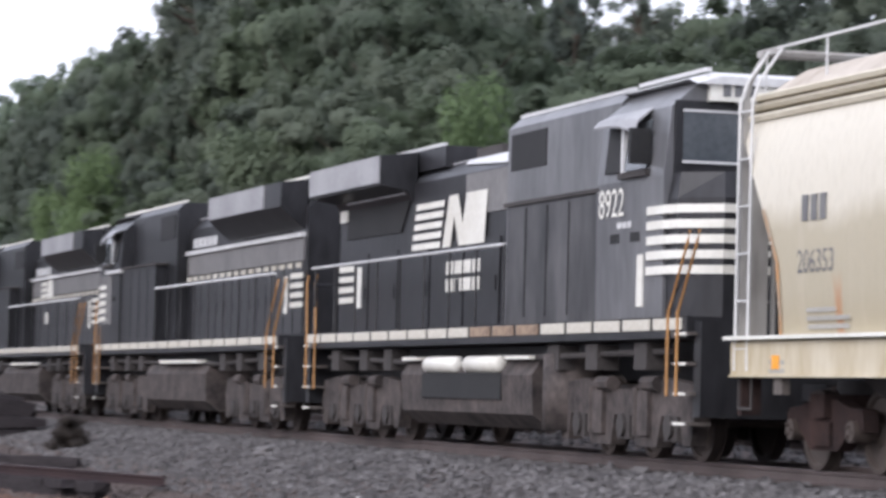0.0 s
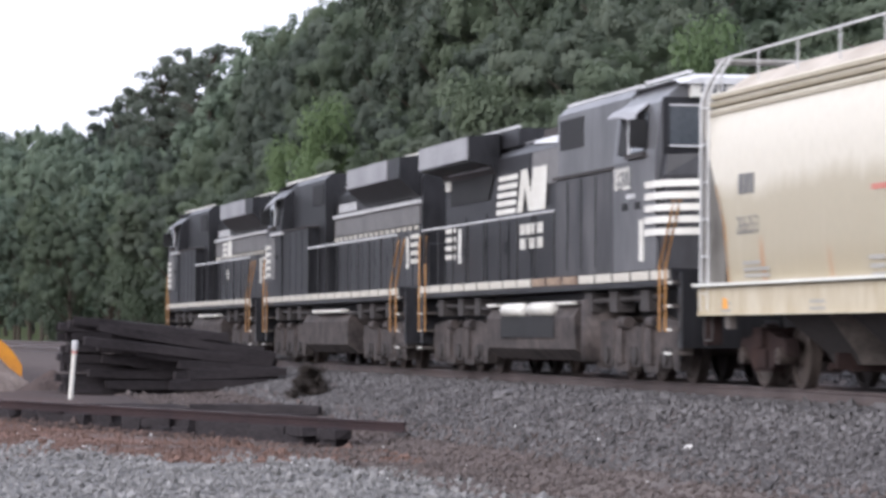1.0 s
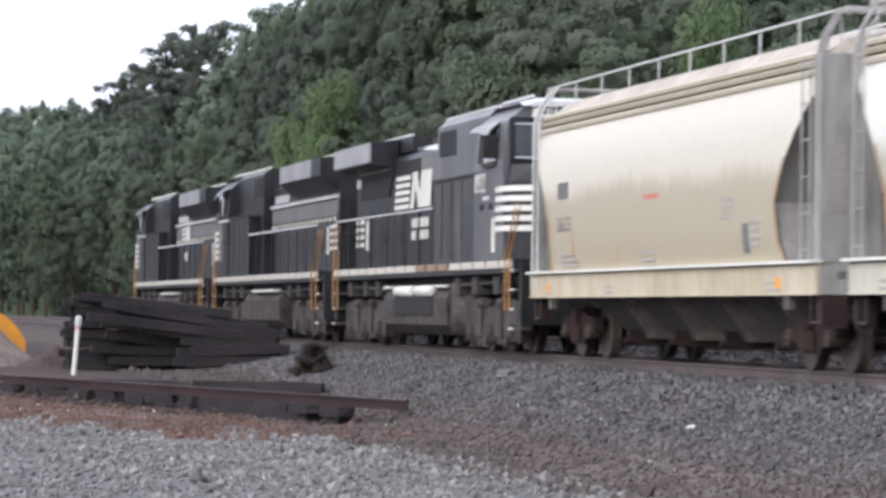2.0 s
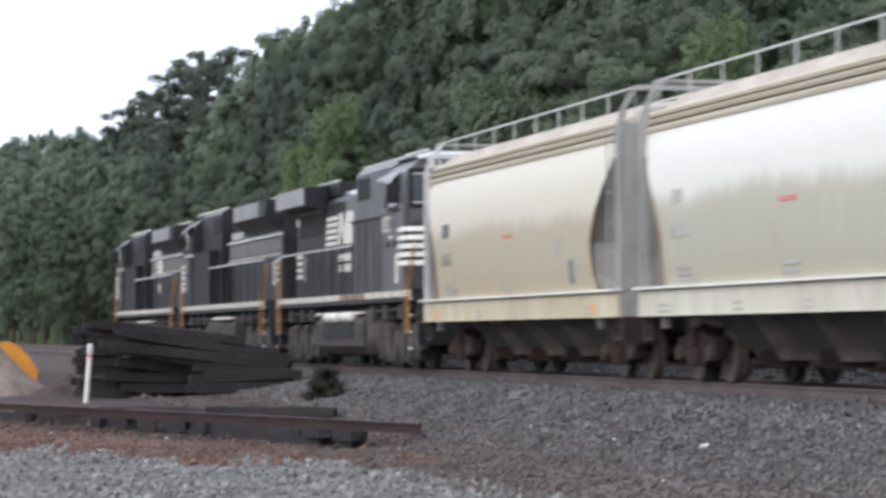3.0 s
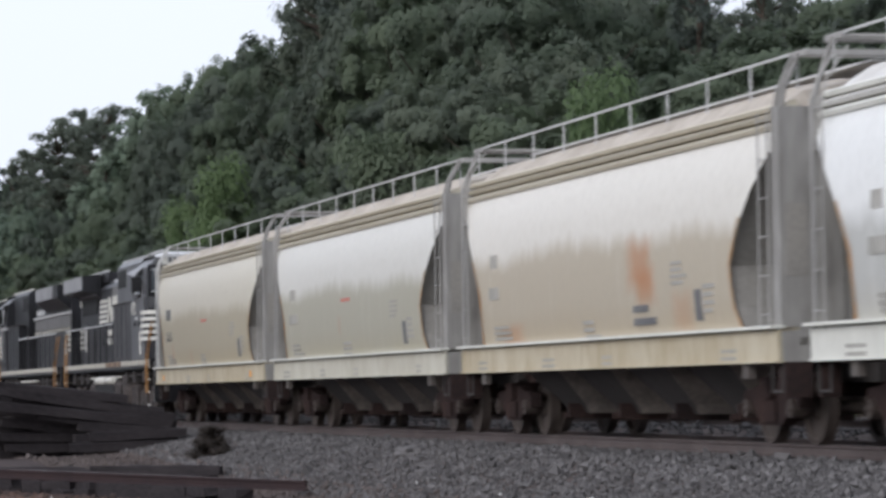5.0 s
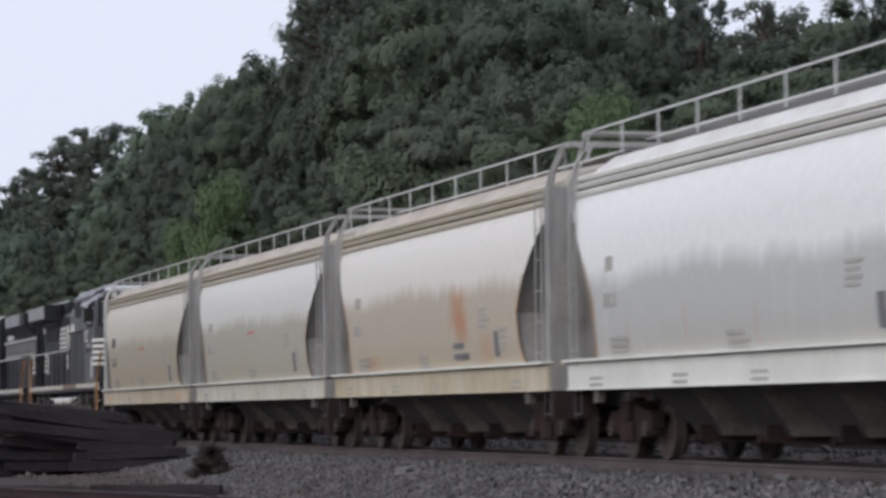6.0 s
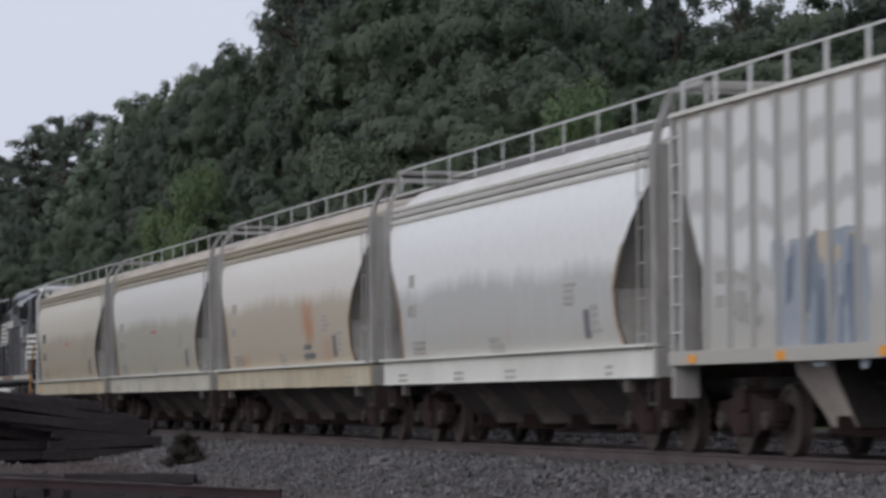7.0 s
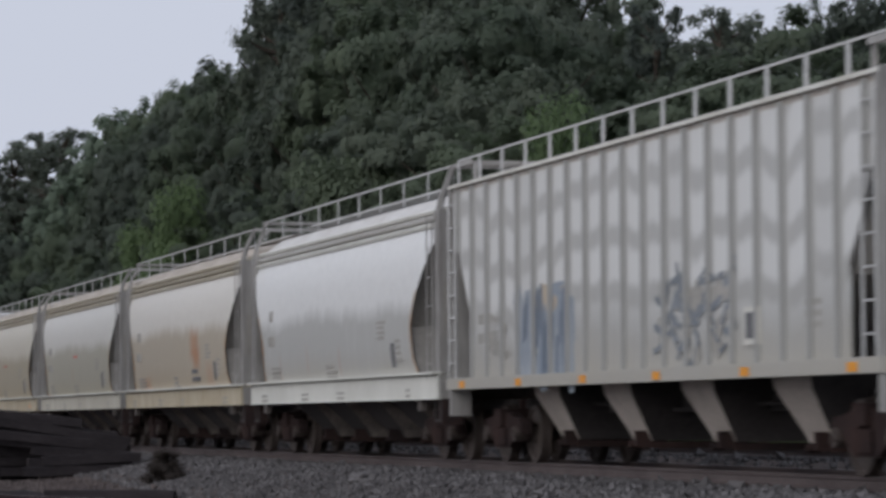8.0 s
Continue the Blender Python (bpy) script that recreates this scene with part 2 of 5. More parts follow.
def ground_mat():
    m, nt, n, l, bsdf = nodes_of("ground_mix")
    tc = n.new("ShaderNodeTexCoord").outputs["Object"]
    sep = n.new("ShaderNodeSeparateXYZ")
    l.new(tc, sep.inputs[0])
    stones, broad, mid = noise_node(nt, tc, 22, 4), noise_node(nt, tc, 0.35, 3), noise_node(nt, tc, 1.6, 4)
    grey = mixc(nt, ramp(nt, stones, 0.38, 0.62), (0.06, 0.057, 0.058), (0.15, 0.145, 0.146))
    wob = math_node(nt, "ADD", sep.outputs[1], math_node(nt, "MULTIPLY", math_node(nt, "SUBTRACT", mid, 0.5), 2.2))
    # pale road gravel near, brown dirt strip at the bank's foot, weeds past the tracks
    road = math_node(nt, "SUBTRACT", 1.0, ramp(nt, wob, 7.6, 8.6))
    col = mixc(nt, math_node(nt, "MULTIPLY", road, 0.5), grey, (0.22, 0.216, 0.212))
    foot = math_node(nt, "MULTIPLY", ramp(nt, wob, 7.6, 8.8), math_node(nt, "SUBTRACT", 1.0, ramp(nt, wob, 10.4, 11.8)))
    col = mixc(nt, math_node(nt, "MULTIPLY", foot, ramp(nt, broad, 0.28, 0.5)), col, (0.138, 0.117, 0.109))
    # bare brown soil along the old rail
    off = math_node(nt, "SUBTRACT", math_node(nt, "MULTIPLY", math_node(nt, "ADD", sep.outputs[0], 53.6), 0.424), math_node(nt, "MULTIPLY", math_node(nt, "SUBTRACT", sep.outputs[1], 10.17), 0.906))
    off = math_node(nt, "ADD", off, math_node(nt, "MULTIPLY", math_node(nt, "SUBTRACT", mid, 0.5), 4))
    soil = math_node(nt, "SUBTRACT", 1.0, ramp(nt, off, 4.5, 6.5))
    col = mixc(nt, math_node(nt, "MULTIPLY", soil, 0.85), col, mixc(nt, stones, (0.06, 0.05, 0.05), (0.14, 0.11, 0.1)))
    far = math_node(nt, "SUBTRACT", 1.0, ramp(nt, math_node(nt, "ADD", sep.outputs[0], math_node(nt, "MULTIPLY", mid, 5)), -50, -44))
    near = math_node(nt, "SUBTRACT", 1.0, ramp(nt, wob, 6.2, 7.4))
    col = mixc(nt, math_node(nt, "MULTIPLY", math_node(nt, "MULTIPLY", far, near), math_node(nt, "MULTIPLY", ramp(nt, broad, 0.36, 0.62), 0.9)), col, mixc(nt, stones, (0.15, 0.085, 0.066), (0.25, 0.14, 0.105)))
    heap = math_node(nt, "MULTIPLY", math_node(nt, "SUBTRACT", 1.0, ramp(nt, math_node(nt, "ADD", sep.outputs[0], math_node(nt, "MULTIPLY", mid, 5)), -62, -57)),
                     math_node(nt, "SUBTRACT", 1.0, ramp(nt, wob, 9.6, 10.8)))
    col = mixc(nt, math_node(nt, "MULTIPLY", heap, 0.85), col, mixc(nt, mid, (0.04, 0.036, 0.038), (0.09, 0.07, 0.066)))
    weeds = ramp(nt, wob, 21.5, 23.0)
    col = mixc(nt, weeds, col, mixc(nt, mid, (0.05, 0.075, 0.03), (0.09, 0.1, 0.05)))
    l.new(col, bsdf.inputs["Base Color"])
    bsdf.inputs["Roughness"].default_value = 0.95
    bsdf.inputs["Specular IOR Level"].default_value = 0.08
    bump(nt, bsdf, stones, 0.9, 0.04)
    return m


M["ground"] = ground_mat()


# ---- building helpers ----
def box(bm, x0, x1, y0, y1, z0, z1):
    v = [bm.verts.new((x, y, z)) for z in (z0, z1) for x, y in ((x0, y0), (x1, y0), (x1, y1), (x0, y1))]
    for f in ((3, 2, 1, 0), (4, 5, 6, 7), (0, 1, 5, 4), (1, 2, 6, 5), (2, 3, 7, 6), (3, 0, 4, 7)):
        bm.faces.new([v[i] for i in f])
    return v


def prism(bm, outline, y0, y1):
    """An outline in x and z, given depth from y0 to y1."""
    a = [bm.verts.new((x, y0, z)) for x, z in outline]
    b = [bm.verts.new((x, y1, z)) for x, z in outline]
    bm.faces.new(a)
    bm.faces.new(b[::-1])
    for i in range(len(a)):
        j = (i + 1) % len(a)
        bm.faces.new((a[j], a[i], b[i], b[j]))


def loft(bm, rings, caps=True, close=True):
    rows = [[bm.verts.new(p) for p in r] for r in rings]
    n = len(rows[0])
    for a, b in zip(rows, rows[1:]):
        for i in range(n if close else n - 1):
            j = (i + 1) % n
            bm.faces.new((a[i], a[j], b[j], b[i]))
    if caps:
        bm.faces.new(rows[0][::-1])
        bm.faces.new(rows[-1])


def tube(bm, points, r, sides=6):
    rings = []
    pts = [Vector(p) for p in points]
    for i, p in enumerate(pts):
        d = (pts[min(i + 1, len(pts) - 1)] - pts[max(i - 1, 0)]).normalized()
        u = d.cross(Vector((0.31, 0.17, 0.93))).normalized()
        w = d.cross(u)
        rr = r[i] if isinstance(r, (list, tuple)) else r
        rings.append([p + rr * (u * math.cos(k * math.tau / sides) + w * math.sin(k * math.tau / sides)) for k in range(sides)])
    loft(bm, rings)


def cyl(bm, c, axis, r, half, sides=16):
    c, axis = Vector(c), Vector(axis).normalized()
    tube(bm, [c - axis * half, c + axis * half], r, sides)


def mesh_of(name, bm, material, bevel=0.0, smooth=False):
    if bevel:
        bmesh.ops.bevel(bm, geom=[e for e in bm.edges if len(e.link_faces) == 2 and e.calc_face_angle(0) > 0.5], offset=bevel, segments=2, affect="EDGES", profile=0.5)
    bmesh.ops.recalc_face_normals(bm, faces=bm.faces)
    me = bpy.data.meshes.new(name)
    if smooth:
        for f in bm.faces:
            f.smooth = True
    bm.to_mesh(me)
    bm.free()
    me.materials.append(material)
    return me


def part(name, bm, material, parent, label="", bevel=0.0, smooth=False):
    ob = new(name, mesh_of(name, bm, material, bevel, smooth))
    ob.parent = parent
    return tagged(ob, label)


def piece(name, parent, material, *dims, label="", bevel=0.0):
    bm = bmesh.new()
    box(bm, *dims)
    return part(name, bm, material, parent, label, bevel)


def shared(name, me, parent, m):
    ob = new(name, me)
    ob.parent = parent
    ob.matrix_basis = m
    return ob


def bars(parent, x, y, z, w, h, lines, material, name="lettering", tilt=0.0, label=""):
    """Writing too small to read: short bars on the side plane."""
    bm = bmesh.new()
    for i in range(lines):
        z0 = z - i * h * 1.9
        n = max(2, int(w / (h * 2.2)))
        for k in range(n):
            x0 = x + w * k / n
            box(bm, x0, x0 + w / n * 0.82, y - 0.006, y, z0, z0 + h)
    return part(name, bm, material, parent, label)


# ---- ground, bank, tracks ----
TRACK_Y, FAR_Y, FAR_Z = 15.1, 20.3, 0.18


def step(a, b, v):
    t = min(1, max(0, (v - a) / (b - a)))
    return t * t * (3 - 2 * t)


def ground_z(x, y):
    base = -1.1 + 0.45 * step(-54, -76, x)
    z = base + (-0.21 - base) * step(9.2, 12.9, y)
    z += (FAR_Z + 0.0) * step(16.6, 18.2, y)
    z += 5.5 * step(23.5, 60, y)
    return z


def terrain_z(x, y):
    """The ground with its small humps and hollows."""
    z = ground_z(x, y)
    if -140 < x < 60 and 0 < y < 70 and not 13 < y < 17.4:
        z += 0.07 * noise.noise((x * 0.5, y * 0.5, 0)) + 0.02 * noise.noise((x * 1.6, y * 1.6, 3))
    return z


def build_ground():
    xs = sorted({*np.linspace(-130, 0, 261).round(2), *np.linspace(-600, -130, 60).round(2), *np.linspace(0, 120, 30).round(2), -2500.0, -1200.0, 600.0, 2500.0})
    ys = sorted({*np.linspace(2, 19, 86).round(2), *np.linspace(19, 80, 40).round(2), *np.linspace(-60, 2, 24).round(2), -2500.0, -800.0, 200.0, 700.0, 2500.0})
    verts, faces = [], []
    for x in xs:
        for y in ys:
            verts.append((x, y, terrain_z(x, y)))
    n = len(ys)
    for i in range(len(xs) - 1):
        for j in range(n - 1):
            faces.append((i * n + j, (i + 1) * n + j, (i + 1) * n + j + 1, i * n + j + 1))
    me = bpy.data.meshes.new("ground")
    me.from_pydata(verts, [], faces)
    for f in me.polygons:
        f.use_smooth = True
    me.materials.append(M["ground"])
    return tagged(new("ground", me), "grey gravel ground rising to a ballast bank", "ground", kind="structure")


build_ground()


def build_rail(y, z, name):
    """A flat-bottomed rail: foot, web, rounded head."""
    prof = [(-0.07, -0.17), (0.07, -0.17), (0.07, -0.155), (0.012, -0.14), (0.012, -0.045), (0.036, -0.035), (0.036, -0.008), (0.026, 0.0),
            (-0.026, 0.0), (-0.036, -0.008), (-0.036, -0.035), (-0.012, -0.045), (-0.012, -0.14), (-0.07, -0.155)]
    bm = bmesh.new()
    loft(bm, [[(x, y + a, z + b) for a, b in prof] for x in (-420, -150, -60, 60, 150)])
    me = mesh_of(name, bm, M["rail"])
    me.materials.append(M["rail_top"])
    for f in me.polygons:
        if f.normal.z > 0.9 and f.center.z > z - 0.02:
            f.material_index = 1
    return tagged(new(name, me), "worn steel rail on ballast", "rail", kind="structure")


for yy, zz in ((TRACK_Y, 0), (FAR_Y, FAR_Z)):
    for s in (-0.755, 0.755):
        build_rail(yy + s, zz, "rail")


def scatter(name, material, count, size, area, seed, label, lift=0.4, keep=None):
    """Loose stones: squashed, turned eight-sided lumps half sunk in the ground."""
    rng = np.random.default_rng(seed)
    base = np.array([(1, 0, 0), (-1, 0, 0), (0, 1, 0), (0, -1, 0), (0, 0, 1), (0, 0, -1)], float)
    tri = np.array([(0, 2, 4), (2, 1, 4), (1, 3, 4), (3, 0, 4), (2, 0, 5), (1, 2, 5), (3, 1, 5), (0, 3, 5)])
    x0, x1, y0, y1 = area
    xs = x1 - (x1 - x0) * rng.random(count) ** 1.25
    ys = rng.uniform(y0, y1, count)
    if keep:
        ok = keep(xs, ys)
        xs, ys = xs[ok], ys[ok]
        count = len(xs)
    r = size * rng.lognormal(0, 0.38, count)
    vs = np.empty((count, 6, 3))
    for i in range(count):
        q = Euler(rng.uniform(0, 6.28, 3)).to_matrix()
        sc = rng.uniform(0.55, 1.25, (6, 1)) * r[i]
        vs[i] = (base * sc) @ np.array(q) + (xs[i], ys[i], terrain_z(xs[i], ys[i]) + r[i] * lift)
    fs = (tri[None] + 6 * np.arange(count)[:, None, None]).reshape(-1, 3)
    me = bpy.data.meshes.new(name)
    me.from_pydata(vs.reshape(-1, 3).tolist(), [], fs.tolist())
    me.materials.append(material)
    return tagged(new(name, me), label, "gravel", kind="stuff")


scatter("ballast_stones", M["ballast"], 62000, 0.03, (-95, -24, 10.3, 14.2), 3, "loose grey ballast stones on the bank")
scatter("road_gravel", M["pale_stone"], 24000, 0.03, (-64, -22, 1.0, 8.7), 4, "pale crushed gravel of the yard road",
        keep=lambda x, y: (x + 53.6) * 0.424 - (y - 10.17) * 0.906 > 5 + 1.2 * np.sin(y * 2.3) + np.sin(x * 1.1 + y * 5))
scatter("bank_rubble", M["rubble"], 16000, 0.027, (-80, -24, 8.0, 10.8), 9, "brown rubble and soil crumbs at the bank's foot")
scatter("soil_crumbs", M["red_crumb"], 9000, 0.026, (-68, -48, 2.5, 9.5), 14, "reddish soil crumbs beside the old rail",
        keep=lambda x, y: (x + 53.6) * 0.424 - (y - 10.17) * 0.906 < 6 + 1.2 * np.sin(y * 2.3) + np.sin(x * 1.1 + y * 5))
scatter("bright_chips", M["white_stone"], 130, 0.021, (-62, -25, 3.0, 12.0), 5, "scattered white stone chips")
scatter("far_ballast_stones", M["ballast"], 5000, 0.045, (-130, -24, 16.2, 19.4), 6, "grey ballast between the two tracks")


def build_ties(yc, z, name, x0, x1):
    bm = bmesh.new()
    x = x0
    rng = random.Random(7)
    while x < x1:
        a = x + rng.uniform(-0.03, 0.03)
        box(bm, a, a + 0.23, yc - 1.3, yc + 1.3, z - 0.36, z - 0.17)
        x += 0.53
    ob = new(name, mesh_of(name, bm, M["tie"]))
    return tagged(ob, "dark wooden railway ties under the rails", "railway tie", kind="stuff")


build_ties(TRACK_Y, 0, "track_ties", -150, 0)
build_ties(FAR_Y, FAR_Z, "track_ties", -150, 0)


# ---- covered hoppers ----
WHEELS = []          # (part, home x, wheel radius)


def wheel_mesh(r):
    bm = bmesh.new()
    for s in (-1, 1):
        prof = [(0.0, 0.10), (0.12, 0.10), (0.16, 0.05), (r - 0.08, 0.04), (r - 0.06, 0.075), (r, 0.07), (r + 0.0, -0.055), (r + 0.026, -0.06), (r + 0.026, -0.085), (r - 0.06, -0.085), (r - 0.09, -0.03), (0.14, -0.02), (0.1, -0.09)]
        rings = [[(rad * math.cos(k * math.tau / 24), s * (0.76 + off), rad * math.sin(k * math.tau / 24)) for k in range(24)] for rad, off in prof[1:]]
        loft(bm, rings)
    cyl(bm, (0, 0, 0), (0, 1, 0), 0.085, 0.95, 10)
    for s in (-1, 1):   # bearing cap with bolts, turning with the axle
        cyl(bm, (0, s * 1.06, 0), (0, 1, 0), 0.12, 0.11, 12)
        for k in range(3):
            cyl(bm, (0.06 * math.cos(k * 2.1), s * 1.18, 0.06 * math.sin(k * 2.1)), (0, 1, 0), 0.02, 0.02, 6)
    return mesh_of("wheelset", bm, M["steel"])


def sideframe_mesh():
    """Cast truck side: arched top member, dropped middle, pedestal jaws."""
    bm = bmesh.new()
    top = [(-1.12, 0.62), (-1.05, 0.70), (-0.72, 0.72), (-0.34, 0.80), (0.34, 0.80), (0.72, 0.72), (1.05, 0.70), (1.12, 0.62), (1.12, 0.46), (0.74, 0.46),
           (0.40, 0.24), (-0.40, 0.24), (-0.74, 0.46), (-1.12, 0.46)]
    for s in (-1, 1):
        y0 = s * 1.02
        a = [bm.verts.new((x, y0 - 0.09, z)) for x, z in top]
        b = [bm.verts.new((x, y0 + 0.09, z)) for x, z in top]
        bm.faces.new(a)
        bm.faces.new(b[::-1])
        for i in range(len(a)):
            j = (i + 1) % len(a)
            bm.faces.new((a[j], a[i], b[i], b[j]))
        for k in range(-2, 3):
            cyl(bm, (k * 0.11, s * 1.14, 0.42), (0, 0, 1), 0.045, 0.13, 8)
    box(bm, -0.2, 0.2, -1.2, 1.2, 0.6, 0.86)
    return mesh_of("truck_frame", bm, M["rusty_gear"])


WHEEL = wheel_mesh(0.457)
FRAME = sideframe_mesh()


def add_truck(car, x):
    shared("truck_frame", FRAME, car, Matrix.Translation((x, 0, 0)))
    for dx in (-0.89, 0.89):
        w = shared("wheelset", WHEEL, car, Matrix.Translation((x + dx, 0, 0.457)))
        WHEELS.append((w, x + dx, 0.457))


def hull_section(z):
    """Half width of the rounded hull at a height."""
    zs = (1.36, 1.7, 2.1, 2.55, 3.0, 3.4, 3.7, 3.95)
    ws = (1.5, 1.57, 1.6, 1.61, 1.6, 1.57, 1.51, 1.43)
    return float(np.interp(z, zs, ws))


def hull_end(z, s=-1):
    """Half length of the hull at a height: raked, with a fuller foot; the brake end rakes deeper."""
    if s > 0:
        return float(np.interp(z, (1.36, 1.8, 2.3, 2.8, 3.3, 3.7, 3.95), (7.0, 6.7, 6.62, 6.95, 7.5, 8.08, 8.36)))
    return float(np.interp(z, (1.36, 1.8, 2.3, 2.8, 3.3, 3.7, 3.95), (7.05, 6.92, 6.98, 7.35, 7.85, 8.3, 8.55)))


def ladder(car, x0, x1, y, z0, z1, top, material, rung_z=6, name="ladder", r=0.02):
    bm = bmesh.new()
    for x in (x0, x1):
        pts = [(x, y, z0), (x, y, z1)]
        if top:
            d = 1 if x0 + x1 < 0 else -1
            pts += [(x + d * 0.01, y * 0.95, z1 + 0.25), (x + d * 0.03, y * 0.79, z1 + 0.62)]
        tube(bm, pts, r, 6)
    for k in range(rung_z):
        z = z0 + 0.25 + (z1 - z0 - 0.35) * k / (rung_z - 1)
        tube(bm, [(x0, y, z), (x1, y, z)], r * 0.65, 5)
    part(name, bm, material, car, "galvanised steel ladder")


def roofwalk(car, half, z, material, spacing=1.16, y=-1.25, wide=0.012, tall=0.46):
    """Grated walkway along the roof with its edge bar and upright brackets."""
    bm = bmesh.new()
    box(bm, -half, half, y, y + 0.025, z - 0.012, z + 0.016)
    part("roof_rail", bm, material, car, "pale metal rail along the roof edge")
    bm = bmesh.new()
    box(bm, -half, half, -0.32, 0.32, z - 0.11, z - 0.08)
    part("roof_walkway", bm, material, car, "pale metal roof walkway")
    n = int(2 * half / spacing)
    bm = bmesh.new()
    box(bm, -wide, wide, -0.01, 0.01, 0, 1)
    me = mesh_of("walkway_bracket", bm, material)
    for k in range(n + 1):
        shared("walkway_bracket", me, car, Matrix.Translation((-half + 0.1 + (2 * half - 0.2) * k / n, y, z - tall)) @ Matrix.Diagonal((1, 1, tall, 1)))


def roof_platform(car, x0, x1, z, half=1.24):
    """Crossover platform at each end of the roof: grating bars between two edge angles."""
    bm = bmesh.new()
    box(bm, -0.022, 0.022, -half + 0.02, half - 0.02, -0.035, -0.012)
    bar = mesh_of("grating_bar", bm, M["ladder_grey"])
    for s in (-1, 1):
        a, b = sorted((s * x0, s * x1))
        deck = piece("roof_platform", car, M["ladder_grey"], s * x1 - 0.03, s * x1 + 0.03, -half + 0.02, half - 0.02, z - 0.06, z + 0.012, label="dusty grated roof platform")
        for y in (-half, half):
            piece("edge_angle", deck, M["ladder_grey"], a, b, y - 0.02, y + 0.02, z - 0.06, z + 0.016)
        for k in range(7):
            shared("grating_bar", bar, deck, Matrix.Translation((s * (x0 + 0.03 + (x1 - x0 - 0.06) * k / 6), 0, z)))


def funnels(car, xs, material, dark, half=1.06, flank=False):
    """Discharge hoppers under the sill, each a tapered chute with a gate."""
    for x in xs:
        bm = bmesh.new()
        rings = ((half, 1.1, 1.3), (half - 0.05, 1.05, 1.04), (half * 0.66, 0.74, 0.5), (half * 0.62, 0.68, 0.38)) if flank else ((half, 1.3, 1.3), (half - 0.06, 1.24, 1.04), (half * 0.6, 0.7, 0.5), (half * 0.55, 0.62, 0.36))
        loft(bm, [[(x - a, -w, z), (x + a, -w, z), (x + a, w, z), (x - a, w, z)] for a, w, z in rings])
        f = part("hopper_chute", bm, M["dark_gear"], car, "grimy tapered discharge chute with its lit sheets painted pale")
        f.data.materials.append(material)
        # lit and shaded sheets told apart by colour, chosen by facing
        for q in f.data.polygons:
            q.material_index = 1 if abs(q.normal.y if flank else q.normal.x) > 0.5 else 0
        bm = bmesh.new()
        box(bm, x - 0.44, x + 0.44, -0.72, 0.72, 0.27, 0.36)
        cyl(bm, (x, -0.78, 0.32), (0, 1, 0), 0.06, 0.1, 8)
        box(bm, x + 0.3, x + 0.4, -0.9, -0.5, 0.3, 0.52)
        part("outlet_gate", bm, dark, f)


def brake_gear(car, half):
    bm = bmesh.new()
    box(bm, -half, half, -0.28, 0.28, 0.78, 1.02)                       # centre sill
    tube(bm, [(-5, -0.5, 0.92), (-1, -0.4, 0.8), (4, -0.45, 0.9)], 0.03, 5)
    part("centre_sill", bm, M["dark_gear"], car)
    for s in (-1, 1):
        bm = bmesh.new()
        box(bm, s * half - 0.1, s * half + 0.1, -0.16, 0.16, 0.72, 1.02)
        box(bm, min(s * half, s * (half + 0.62)), max(s * half, s * (half + 0.62)), -0.09, 0.09, 0.78, 0.96)
        tube(bm, [(s * (half + 0.1), 0.3, 0.8), (s * (half + 0.35), 0.3, 0.5), (s * (half + 0.6), 0.25, 0.55)], 0.03, 6)
        part("coupler", bm, M["rusty_gear"], car, "rusty knuckle coupler with air hose")


def text_mesh(body, size):
    cu = bpy.data.curves.new("stencil", "FONT")
    cu.body, cu.size, cu.extrude = body, size, 0.002
    tmp = new("stencil", cu)
    bpy.context.view_layer.update()
    me = bpy.data.meshes.new_from_object(tmp.evaluated_get(bpy.context.evaluated_depsgraph_get()))
    bpy.data.objects.remove(tmp)
    return me


def on_hull(car, x, z, w, h, material, name="stencil"):
    """A thin painted plate that follows the hull's curve on the near side."""
    bm = bmesh.new()
    zs = np.linspace(z, z + h, 4)
    rings = [[(x, -hull_section(q) - 0.006, q), (x + w, -hull_section(q) - 0.006, q), (x + w, -hull_section(q) + 0.01, q), (x, -hull_section(q) + 0.01, q)] for q in zs]
    loft(bm, rings)
    return part(name, bm, material, car)


def lines_on_hull(car, x, z, w, h, rows, material, rng):
    bm = bmesh.new()
    for r in range(rows):
        q = z - r * h * 1.8
        ww = w * rng.uniform(0.6, 1.0)
        n = max(2, int(ww / (h * 1.6)))
        for k in range(n):
            x0 = x + ww * k / n
            y = -hull_section(q) - 0.012
            box(bm, x0, x0 + ww / n * 0.8, y, y + 0.014, q - h, q)
    tagged(part("stencil_text", bm, material, car), kind="stuff")


